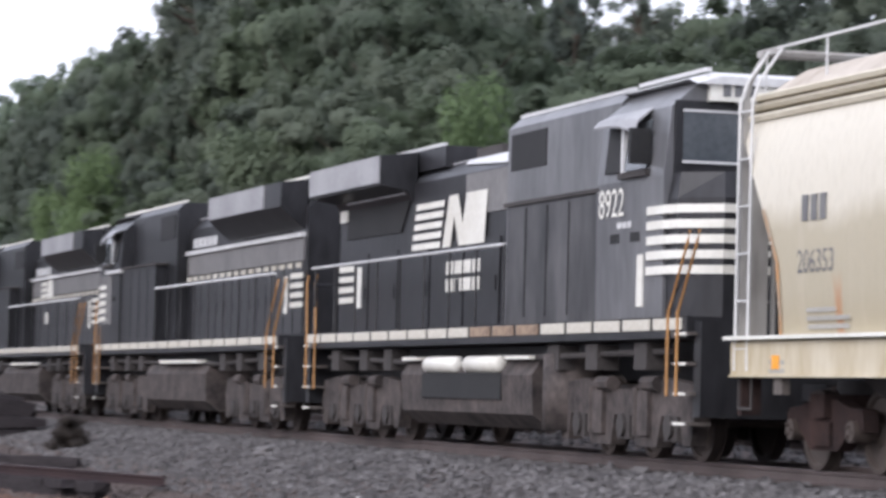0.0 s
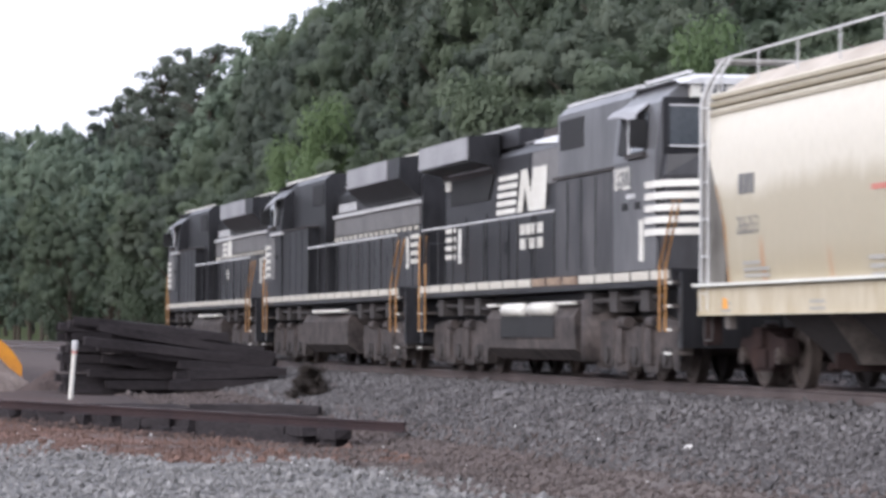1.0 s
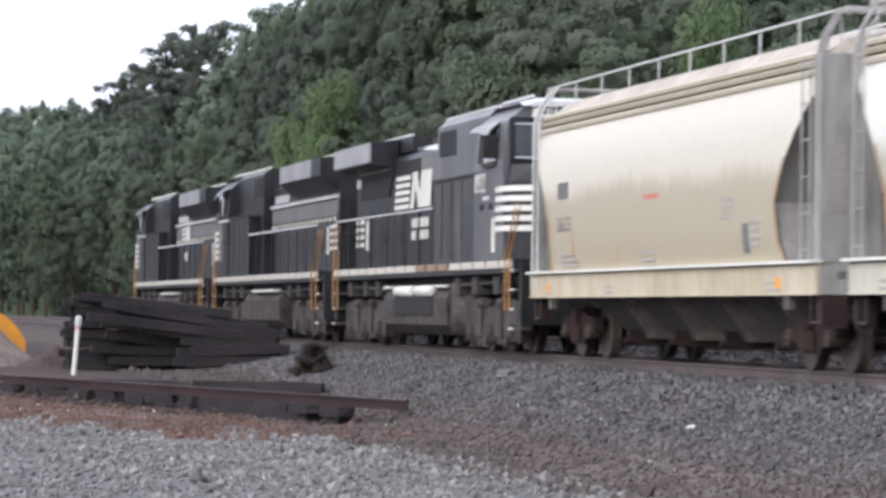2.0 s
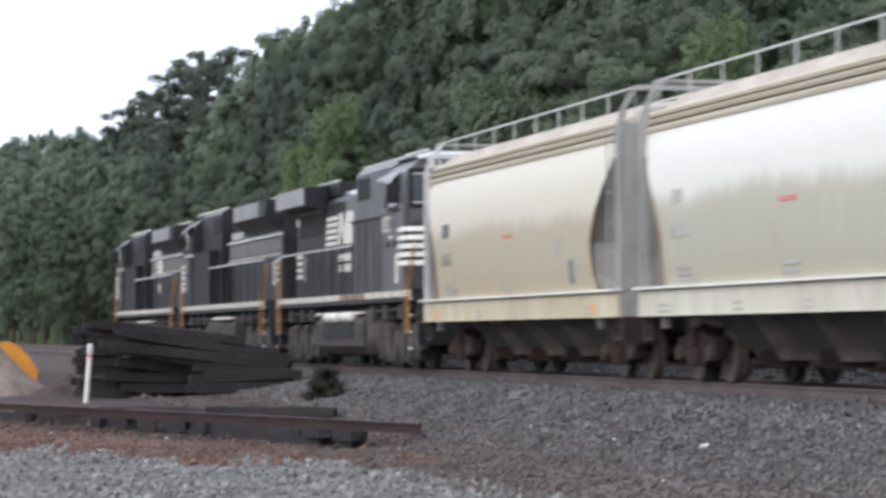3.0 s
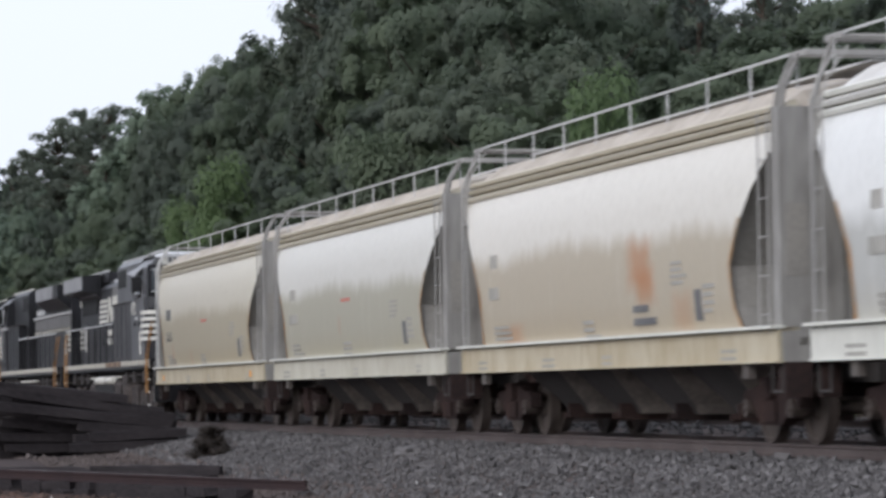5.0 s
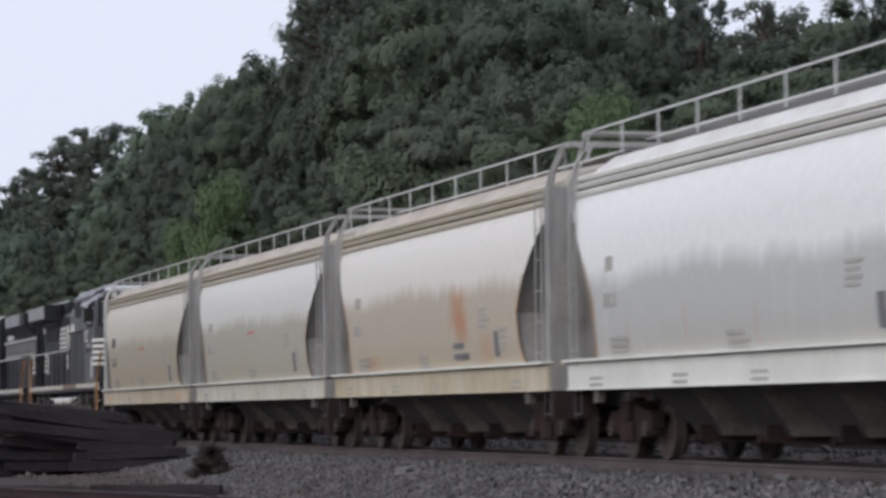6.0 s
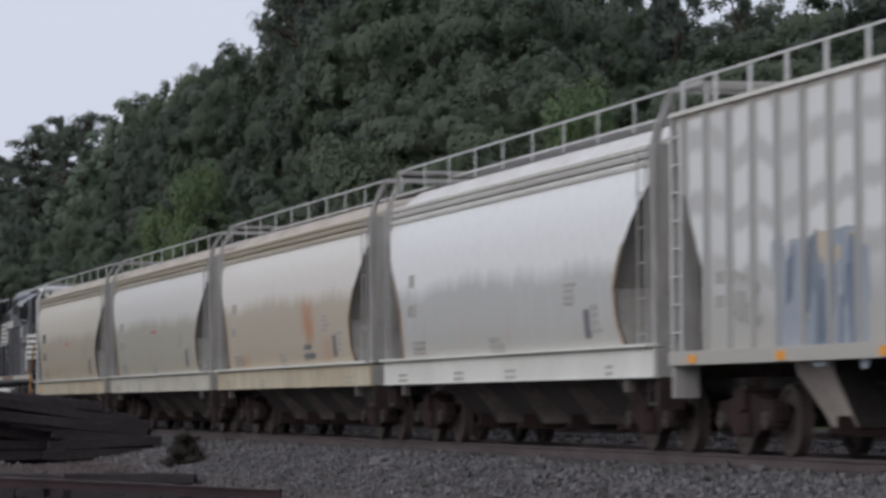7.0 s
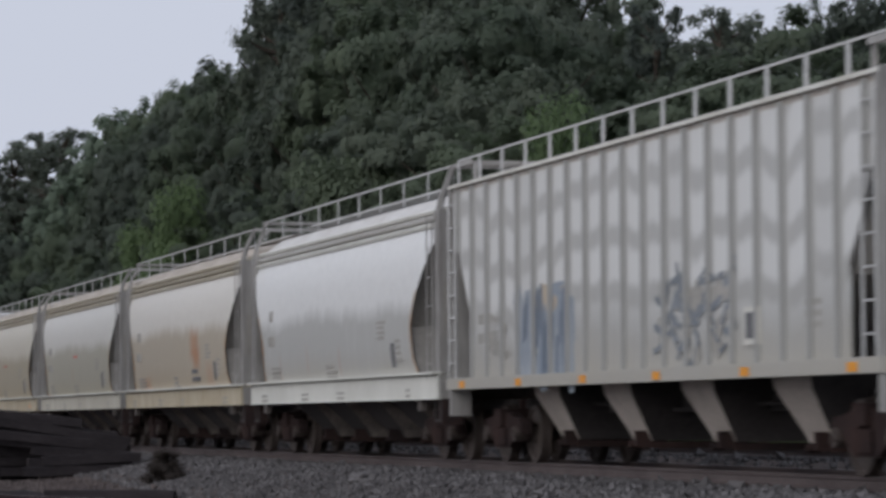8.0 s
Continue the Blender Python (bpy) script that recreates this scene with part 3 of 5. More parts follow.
def hopper(paint, sill_paint, xc, label, seed, number="", rust_edge=True, rail_z=4.79, ledges=None, top=None):
    rng = random.Random(seed)
    car = new("hopper_car")
    car.location = (xc, TRACK_Y, 0)
    tagged(car, label, "rail car", "train of rail cars")
    # rounded hull with raking ends
    zs = [1.36, 1.5, 1.75, 2.0, 2.3, 2.6, 2.9, 3.2, 3.5, 3.75, 3.95]
    xs = np.linspace(0, 1, 29)
    bm = bmesh.new()
    for s in (-1, 1):
        rows = []
        for z in zs:
            e, f = hull_end(z), hull_end(z, 1)
            rows.append([bm.verts.new((-e + (e + f) * u, s * hull_section(z), z)) for u in xs])
        for a, b in zip(rows, rows[1:]):
            for i in range(len(xs) - 1):
                bm.faces.new((a[i], a[i + 1], b[i + 1], b[i]))
    part("hull", bm, paint, car, smooth=True)
    # end slope sheets, set in from the hull's edge
    for s in (-1, 1):
        bm = bmesh.new()
        for z0, z1 in zip(zs, zs[1:]):
            q = []
            for z in (z0, z1):
                e = s * (hull_end(z, s) - 0.06)
                q.append((e, hull_section(z) - 0.005, z))
            (xa, wa, za), (xb, wb, zb) = q
            vs = [bm.verts.new(p) for p in ((xa, -wa, za), (xa, wa, za), (xb, wb, zb), (xb, -wb, zb))]
            bm.faces.new(vs)
        part("slope_sheet", bm, M["end"], car, "grimy sloping end sheet")
        if rust_edge:
            bm = bmesh.new()
            for z0, z1 in zip(zs[:6], zs[1:7]):
                e0, e1 = hull_end(z0, s), hull_end(z1, s)
                vs = []
                for e, z, dx in ((e0, z0, 0), (e0, z0, -0.09), (e1, z1, -0.09), (e1, z1, 0)):
                    vs.append(bm.verts.new((s * (e + dx), -hull_section(z) - 0.012, z)))
                bm.faces.new(vs)
            part("edge_band", bm, rust_strip, car, "rust-stained edge band")
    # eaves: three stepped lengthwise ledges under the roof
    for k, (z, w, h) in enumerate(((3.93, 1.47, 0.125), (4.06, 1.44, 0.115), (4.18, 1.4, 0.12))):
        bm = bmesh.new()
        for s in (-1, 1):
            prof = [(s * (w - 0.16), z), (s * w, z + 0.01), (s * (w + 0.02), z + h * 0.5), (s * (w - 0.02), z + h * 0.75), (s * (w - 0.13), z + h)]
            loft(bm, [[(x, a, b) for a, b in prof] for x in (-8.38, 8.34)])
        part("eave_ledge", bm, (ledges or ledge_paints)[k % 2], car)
    bm = bmesh.new()
    prof = [(-1.34, 4.28), (-1.08, 4.5), (-0.4, 4.63), (0.4, 4.63), (1.08, 4.5), (1.34, 4.28), (1.3, 3.85), (-1.3, 3.85)]
    loft(bm, [[(x, a, b if b < 3.9 else 4.0 + (b - 4.0) * k) for a, b in prof] for x, k in ((-8.36, 0.35), (-8.1, 0.85), (-7.5, 1), (7.5, 1), (8.1, 0.85), (8.36, 0.35))])
    part("roof", bm, top or roof_paint, car, "dusty curved roof")
    bm = bmesh.new()
    box(bm, -0.55, 0.55, -0.3, 0.3, 4.6, 4.66)
    hatch = mesh_of("roof_hatch", bm, top or roof_paint, 0.02)
    for x in np.linspace(-6.6, 6.6, 9):
        shared("roof_hatch", hatch, car, Matrix.Translation((x, 0, 0)))
    roofwalk(car, 8.45, rail_z, M["ladder"], 1.7, -1.25)
    roof_platform(car, 8.06, 8.66, rail_z)
    # side sill
    for s in (-1, 1):
        bm = bmesh.new()
        prof = [(s * 1.52, 1.04), (s * 1.58, 1.05), (s * 1.59, 1.42), (s * 1.5, 1.47), (s * 1.3, 1.47), (s * 1.3, 1.43), (s * 1.55, 1.41)]
        loft(bm, [[(x, a, b) for a, b in prof] for x in (-8.42, 8.42)])
        part("side_sill", bm, sill_paint, car, "pale side sill with drip stains", bevel=0.006)
        # flange is whiter than the sill: its top highlight is put in as colour
        piece("sill_flange", car, sill_white, -8.44, 8.44, *sorted((s * 1.5, s * 1.68)), 1.45, 1.49, label="top flange of the sill, whitened as if lit from above")
        piece("sill_lip", car, sill_paint, -8.42, 8.42, *sorted((s * 1.5, s * 1.61)), 1.03, 1.055)
        for x in (-7.0, 7.0):
            piece("jacking_pad", car, M["grime"], x - 0.12, x + 0.12, s * 1.5 - 0.05, s * 1.5 + 0.05, 0.84, 1.05, bevel=0.01)
    # ends: corner posts, end platform, ladders
    for s in (-1, 1):
        for t in (-1, 1):
            bm = bmesh.new()
            x0, x1 = sorted((s * (8.3 if s < 0 else 8.12), s * 8.42))   # the brake end has the wider post
            y0, y1 = sorted((t * (1.2 if s < 0 else 1.1), t * 1.54))
            box(bm, x0, x1, y0, y1, 1.04, 4.2)
            post = part("corner_post", bm, M["post"], car, "grey steel corner post", bevel=0.008)
            xa, xb = sorted((s * 8.42, s * 8.428))
            piece("post_panel", post, M["end"], xa, xb, y0 + 0.08, y1 - 0.08, 2.1, 3.0)
            piece("post_foot", post, M["rusty_gear"], x0, x1, y0 + 0.05, y1 - 0.05, 0.6, 1.04)
            bm = bmesh.new()
            for dx in ((8.36,) if s < 0 else (8.16, 8.38)):
                tube(bm, [(s * dx, t * 1.5, 4.15), (s * dx, t * 1.44, 4.42), (s * (dx + 0.03), t * 1.25, rail_z - 0.02)], 0.035, 4)
            part("corner_brace", bm, M["post"], car)
            a, b = sorted((s * 8.3, s * 7.9)) if s < 0 else (7.72, 8.1)
            bright = number and s < 0
            ladder(car, a, b, t * 1.58, 1.1 if bright else 1.38, 4.15, s < 0, M["ladder"] if bright else M["ladder_grey"], r=0.02 if bright else 0.014)
        x0, x1 = sorted((s * 6.9, s * 8.42))
        piece("end_platform", car, M["end"], x0, x1, -1.3, 1.3, 1.24, 1.34, label="grimy end platform")
        bm = bmesh.new()
        for y in np.linspace(-1.1, 1.1, 3):
            tube(bm, [(s * 8.38, y, 1.3), (s * 8.38, y, 3.9)], 0.04, 6)
        for z in (1.9, 2.4, 2.9, 3.4):
            tube(bm, [(s * 8.4, -1.2, z), (s * 8.4, 1.2, z)], 0.018, 5)
        part("end_rail", bm, M["post"], car)
        bm = bmesh.new()
        for dx in (0.0, 0.4):
            tube(bm, [(s * (8.35 - dx), -1.5, 1.05), (s * (8.35 - dx), -1.5, 0.66)], 0.018, 6)
        tube(bm, [(s * 8.35, -1.5, 0.67), (s * 7.95, -1.5, 0.67)], 0.018, 6)
        part("stirrup_step", bm, M["dark_gear"], car)
    funnels(car, (-4.35, -1.45, 1.45, 4.35), chute_lit_paint, M["rusty_gear"])
    brake_gear(car, 8.42)
    for x in (-6.7, 6.7):
        add_truck(car, x)
    # stencils
    if number:
        me = text_mesh(number, 0.36)
        me.materials.append(M["ink"])
        ob = shared("car_number", me, car, Matrix.Translation((-6.35, -1.605, 2.16)) @ pose(0, 0, 0, 90, 0, 0))
        tagged(ob, "dark stencilled car number")
        for k in range(3):
            piece("mark_bar", car, M["ink"], -6.2 + 0.26 * k, -6.04 + 0.26 * k, -1.625, -1.605, 2.72, 3.0)
    else:
        lines_on_hull(car, -6.3, 2.42, 1.0, 0.2, 1, M["ink_pale"], rng)
        lines_on_hull(car, -6.2, 2.95, 0.6, 0.22, 1, M["ink_pale"], rng)
    lines_on_hull(car, -6.1, 1.78, 1.3, 0.05, 3, M["ink_pale"], rng)
    lines_on_hull(car, -0.6, 1.75, 0.9, 0.06, 3, M["ink_pale"], rng)
    lines_on_hull(car, 4.0, 2.45, 0.7, 0.05, 4, M["ink_pale"], rng)
    lines_on_hull(car, 5.4, 2.1, 0.55, 0.06, 4, M["ink_pale"], rng)
    on_hull(car, 5.0, 1.62, 0.3, 0.42, M["ink"], "notice_panel")
    for x in (-7.2, -3, 0.4, 6.1):
        bars(car, x, -1.58, 1.17, rng.uniform(0.25, 0.8), 0.05, 2, M["ink_pale"])
    for x in (-7.1, 6.6) if number else ():
        piece("reflector", car, M["orange"], x, x + 0.22, -1.592, -1.578, 1.12, 1.27, label="orange reflector")
    return car


rust_strip = surface("rust_edge", (0.45, 0.24, 0.1), (0.33, 0.28, 0.22), 0.7, coarse=1.5)
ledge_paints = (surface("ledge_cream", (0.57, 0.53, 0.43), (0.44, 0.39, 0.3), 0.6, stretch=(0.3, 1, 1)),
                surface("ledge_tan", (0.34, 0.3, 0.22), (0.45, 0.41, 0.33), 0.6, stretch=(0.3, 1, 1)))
roof_paint = surface("roof_dust", (0.34, 0.29, 0.24), (0.5, 0.45, 0.39), 0.8, coarse=1.5, fine=5)
roof_pale = surface("roof_pale_dust", (0.52, 0.5, 0.47), (0.66, 0.65, 0.63), 0.8, coarse=1.5, fine=5)
chute_lit_paint = surface("chute_lit", (0.3, 0.26, 0.23), (0.13, 0.112, 0.102), 0.8, coarse=1.5)
cream = car_paint("cream_paint", (0.585, 0.545, 0.455), (0.41, 0.365, 0.268), 2.8, rust=((-5.2, 1.7, 0.12, 0.4, 0.6), (-2.2, 1.6, 0.1, 0.3, 0.4)))
cream_pale = car_paint("pale_cream_paint", (0.655, 0.64, 0.595), (0.41, 0.392, 0.315), 2.82, rust=((-0.9, 2.1, 0.12, 0.2, 0.3),))
tan = car_paint("tan_paint", (0.7, 0.67, 0.61), (0.46, 0.405, 0.315), 2.84, rust=((2.45, 2.45, 0.62, 0.4, 0.58), (2.75, 2.15, 0.5, 0.3, 0.5), (4.4, 1.75, 0.5, 0.3, 0.3), (-5.0, 1.6, 0.8, 0.2, 0.4)))
white_car = car_paint("white_car_paint", (0.77, 0.772, 0.755), (0.475, 0.475, 0.45), 2.66, rust=((-5.2, 1.75, 0.06, 0.3, 0.35), (-2.4, 1.85, 0.06, 0.3, 0.35), (0.6, 1.8, 0.06, 0.3, 0.35)))
sill_cream = surface("sill_cream", (0.56, 0.505, 0.39), (0.4, 0.33, 0.21), 0.55, coarse=1.6, fine=9, stretch=(1, 1, 0.3))
sill_pale = surface("sill_pale", (0.58, 0.56, 0.48), (0.45, 0.42, 0.34), 0.55, coarse=1.6, fine=9, stretch=(1, 1, 0.3))
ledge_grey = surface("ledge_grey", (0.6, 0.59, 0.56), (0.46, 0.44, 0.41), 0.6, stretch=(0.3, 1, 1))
sill_white = surface("sill_white", (0.74, 0.735, 0.68), (0.6, 0.595, 0.54), 0.55, stretch=(1, 1, 0.3))

CARS = []
CARS.append(hopper(cream, sill_cream, -28.4, "cream covered hopper car with dirt-streaked rounded sides", 1, "206353"))
CARS.append(hopper(cream_pale, sill_pale, -10.2, "pale cream hopper car with faint red lettering", 2))
CARS.append(hopper(tan, sill_cream, 7.9, "tan hopper car with a rust run down its side", 3, rail_z=4.87))
lines_on_hull(CARS[-1], 2.1, 1.9, 1.1, 0.1, 2, M["ink"], random.Random(8))
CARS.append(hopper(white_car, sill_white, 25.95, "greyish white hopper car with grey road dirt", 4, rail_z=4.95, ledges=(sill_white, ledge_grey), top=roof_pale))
for k, x in ((0, -0.4), (1, -0.6)):
    lines_on_hull(CARS[k], x, 2.62, 0.95 + 0.35 * k, 0.07, 1, M["ink_red"], random.Random(k))


def ribbed_hopper(xc):
    car = new("hopper_car")
    car.location = (xc, TRACK_Y, 0)
    tagged(car, "dull white rib-sided hopper car with blue graffiti and orange reflectors", "rail car", "train of rail cars")
    bm = bmesh.new()
    for s in (-1, 1):
        outline = [(-8.65, 1.3), (8.65, 1.3), (8.65, 2.4), (9.6, 3.75), (9.75, 4.48), (-9.75, 4.48), (-9.6, 3.75), (-8.65, 2.4)]
        prism(bm, outline, *sorted((s * 1.5, s * 1.46)))
    part("side_wall", bm, rib_paint, car)
    bm = bmesh.new()
    box(bm, -0.03, 0.03, -0.04, 0.04, 0, 1)
    me = mesh_of("side_rib", bm, rib_steel, 0.012)
    for s in (-1, 1):
        for k in range(21):
            x = -9.3 + 18.6 * k / 20
            z0 = 1.32 if abs(x) < 8.6 else 2.4 + (abs(x) - 8.65) * 1.37 + 0.12
            shared("side_rib", me, car, Matrix.Translation((x, s * 1.53, z0)) @ Matrix.Diagonal((1, 1, 4.44 - z0, 1)))
    for s in (-1, 1):
        bm = bmesh.new()
        vs = [bm.verts.new(p) for p in ((s * 8.7, -1.46, 2.3), (s * 8.7, 1.46, 2.3), (s * 9.7, 1.46, 4.46), (s * 9.7, -1.46, 4.46))]
        bm.faces.new(vs)
        vs = [bm.verts.new(p) for p in ((s * 6.2, -1.46, 1.36), (s * 6.2, 1.46, 1.36), (s * 8.7, 1.46, 2.3), (s * 8.7, -1.46, 2.3))]
        bm.faces.new(vs)
        part("slope_sheet", bm, M["end"], car, "dark sloping end sheet")
        bm = bmesh.new()
        prof = [(s * 1.44, 4.48), (s * 1.57, 4.48), (s * 1.57, 4.53), (s * 1.44, 4.57)]
        loft(bm, [[(x, a, b) for a, b in prof] for x in (-9.8, 9.8)])
        part("top_rail", bm, M["white"], car)
        bm = bmesh.new()
        prof = [(s * 1.4, 1.18), (s * 1.6, 1.18), (s * 1.6, 1.36), (s * 1.4, 1.36)]
        loft(bm, [[(x, a, b) for a, b in prof] for x in (-9.85, 9.85)])
        part("side_sill", bm, rib_paint, car)
        for x in (-8.8, -5.3, -1.8, 1.7, 5.3, 9.0):
            piece("reflector", car, M["orange"], x - 0.15, x + 0.15, s * 1.608 - 0.006, s * 1.608 + 0.006, 1.2, 1.31, label="orange reflector")
        for t in (-1, 1):
            x0, x1 = sorted((s * 9.68, s * 9.82))
            y0, y1 = sorted((t * 1.22, t * 1.56))
            piece("corner_post", car, M["post"], x0, x1, y0, y1, 0.75, 4.55, label="grey steel corner post", bevel=0.008)
            a, b = sorted((s * 9.72, s * 9.3))
            ladder(car, a, b, t * 1.58, 1.36, 4.3, False, M["ladder"], 8)
        bm = bmesh.new()
        for y in (-1.1, -0.4, 0.4, 1.1):
            tube(bm, [(s * 9.7, y, 1.3), (s * 9.7, y, 4.2)], 0.04, 6)
        for z in (1.6, 2.1, 2.6, 3.1, 3.6):
            tube(bm, [(s * 9.72, -1.3, z), (s * 9.72, 1.3, z)], 0.022, 5)
        box(bm, min(s * 8.6, s * 9.8), max(s * 8.6, s * 9.8), -1.4, 1.4, 1.2, 1.3)
        part("end_rail", bm, M["post"], car)
    bm = bmesh.new()
    prof = [(-1.5, 4.52), (-0.9, 4.65), (0.9, 4.65), (1.5, 4.52), (1.5, 4.4), (-1.5, 4.4)]
    loft(bm, [[(x, a, b) for a, b in prof] for x in (-9.75, 9.75)])
    part("roof", bm, roof_paint, car)
    bm = bmesh.new()
    box(bm, -0.5, 0.5, -0.35, 0.35, 4.64, 4.74)
    hatch = mesh_of("roof_hatch", bm, roof_paint, 0.02)
    for x in np.linspace(-8, 8, 10):
        shared("roof_hatch", hatch, car, Matrix.Translation((x, 0, 0)))
    roofwalk(car, 9.9, 4.96, M["ladder"], 1.35, -1.38, 0.05, 0.42)
    roof_platform(car, 9.0, 9.9, 4.92, 1.36)
    for s in (-1, 1):
        for y in (-1.3, 1.3):
            piece("platform_leg", car, M["ladder_grey"], min(s * 9.0, s * 9.04), max(s * 9.0, s * 9.04), y - 0.03, y + 0.03, 4.54, 4.88)
    funnels(car, (-5.6, -1.9, 1.8, 5.5), chute_lit_pale, M["rusty_gear"], 0.72, True)
    brake_gear(car, 9.7)
    for x in (-8.1, 8.1):
        add_truck(car, x)
    # spray paint: blocky shapes with no words
    rng = random.Random(11)
    haze_blue = surface("pale_blue_spray", (0.25, 0.29, 0.34), (0.36, 0.385, 0.41), 0.6, fine=5)
    tan_spray = surface("tan_spray", (0.45, 0.36, 0.25), (0.5, 0.44, 0.36), 0.6)
    grey_spray = surface("grey_spray", (0.15, 0.17, 0.19), (0.26, 0.28, 0.3), 0.6)
    lift = 0.0
    for x0, x1, z0, z1, mat, n, w0, h0, lean in ((-5.75, -2.7, 1.45, 2.45, haze_blue, 46, 0.22, 0.3, 8), (-5.7, -2.8, 2.3, 2.62, tan_spray, 10, 0.2, 0.07, 25), (-5.7, -2.8, 1.5, 2.4, M["blue"], 20, 0.07, 0.33, 10),
                                                 (-7.5, -6.1, 1.6, 2.3, M["ink_pale"], 22, 0.16, 0.05, 12), (1.6, 4.6, 1.45, 2.4, M["ink_pale"], 22, 0.14, 0.12, 30), (1.5, 4.6, 1.45, 2.55, grey_spray, 50, 0.2, 0.045, 60)):
        bm = bmesh.new()
        for k in range(n):
            lift += 0.00008
            cx, cz = rng.uniform(x0, x1), rng.uniform(z0, z1)
            w, h, a = w0 * rng.uniform(0.6, 1.5), h0 * rng.uniform(0.6, 1.4), radians(rng.uniform(-lean, lean))
            vs = []
            for i in range(10):
                b = i * math.tau / 10
                u, v = w * math.copysign(abs(math.cos(b)) ** 0.5, math.cos(b)), h * math.copysign(abs(math.sin(b)) ** 0.5, math.sin(b)) + 0.35 * w * math.cos(b) ** 2 * rng.choice((0, 1))
                vs.append(bm.verts.new((cx + u * math.cos(a) - v * math.sin(a), -1.5035 - lift, cz + u * math.sin(a) + v * math.cos(a))))
            bm.faces.new(vs)
        tagged(part("graffiti", bm, mat, car, "spray-painted marks"), kind="stuff")
    piece("notice_frame", car, M["white"], 5.05, 5.62, -1.53, -1.5, 1.58, 2.05)
    piece("notice_panel", car, M["ink"], 5.15, 5.52, -1.536, -1.53, 1.66, 1.98)
    bars(car, 7.2, -1.5, 2.0, 0.6, 0.07, 3, M["ink_pale"])
    bars(car, -8.1, -1.5, 2.2, 0.9, 0.16, 2, M["ink_pale"])
    return car


rib_paint = car_paint("rib_car_paint", (0.475, 0.472, 0.452), (0.43, 0.427, 0.405), 2.4, band=0.8)
rib_steel = surface("rib_steel_paint", (0.42, 0.418, 0.4), (0.34, 0.338, 0.325), 0.5, coarse=1.3, fine=9)
chute_lit_pale = surface("chute_lit_pale", (0.5, 0.44, 0.39), (0.34, 0.3, 0.26), 0.8, coarse=1.5)
CARS.append(ribbed_hopper(44.95))


# ---- locomotives; built with the cab towards +x ----
def engine_truck_mesh():
    """Six-wheel truck: arched beam with deep pedestal legs between the wheels."""
    bm = bmesh.new()
    for s in (-1, 1):
        prof = [(-2.75, 0.66), (-2.6, 0.95), (-1.6, 1.02), (-0.9, 0.88), (0.9, 0.88), (1.6, 1.02), (2.6, 0.95), (2.75, 0.66), (2.6, 0.2), (2.32, 0.2), (2.2, 0.55),
                (1.5, 0.55), (1.34, 0.16), (0.5, 0.16), (0.36, 0.55), (-0.36, 0.55), (-0.5, 0.16), (-1.34, 0.16), (-1.5, 0.55), (-2.2, 0.55), (-2.32, 0.2), (-2.6, 0.2)]
        prism(bm, prof, s * 1.14 - 0.1, s * 1.14 + 0.1)
        for x in (-0.92, 0.92):
            box(bm, x - 0.2, x + 0.2, s * 1.26 - 0.04, s * 1.26 + 0.04, 0.3, 0.86)
            cyl(bm, (x + 0.3, s * 1.27, 0.95), (1, 0, 0), 0.1, 0.26, 8)
            cyl(bm, (x - 0.34, s * 1.26, 0.6), (0, 0, 1), 0.05, 0.3, 8)
    box(bm, -2.3, 2.3, -0.9, 0.9, 0.6, 0.95)
    return mesh_of("engine_truck", bm, M["grime_pale"])


def journal_mesh():
    """Dark axle box with its round cover."""
    bm = bmesh.new()
    box(bm, -0.24, 0.24, -1.24, -1.08, 0.24, 0.56)
    cyl(bm, (0, -1.26, 0.42), (0, 1, 0), 0.15, 0.03, 12)
    return mesh_of("axle_box", bm, M["dark_gear"])


JOURNAL = journal_mesh()
ENGINE_TRUCK = engine_truck_mesh()
ENGINE_WHEEL = wheel_mesh(0.52)


def handrail(eng, pts, posts, material, r=0.02, name="handrail"):
    bm = bmesh.new()
    tube(bm, pts, r, 6)
    for x, y, z0, z1 in posts:
        tube(bm, [(x, y, z0), (x, y, z1)], r * 0.9, 5)
    return part(name, bm, material, eng)


def stripes(eng, x0, x1, y, z0, n, h, gap, slant, material, thick=0.008):
    for k in range(n):
        z = z0 + k * (h + gap)
        bm = bmesh.new()
        s = 1 if y > 0 else -1
        prism(bm, [(x0 + slant * z, z), (x1 + slant * z, z), (x1 + slant * (z + h), z + h), (x0 + slant * (z + h), z + h)], *sorted((y, y + s * thick)))
        part("paint_stripe", bm, material, eng, "white paint stripe")


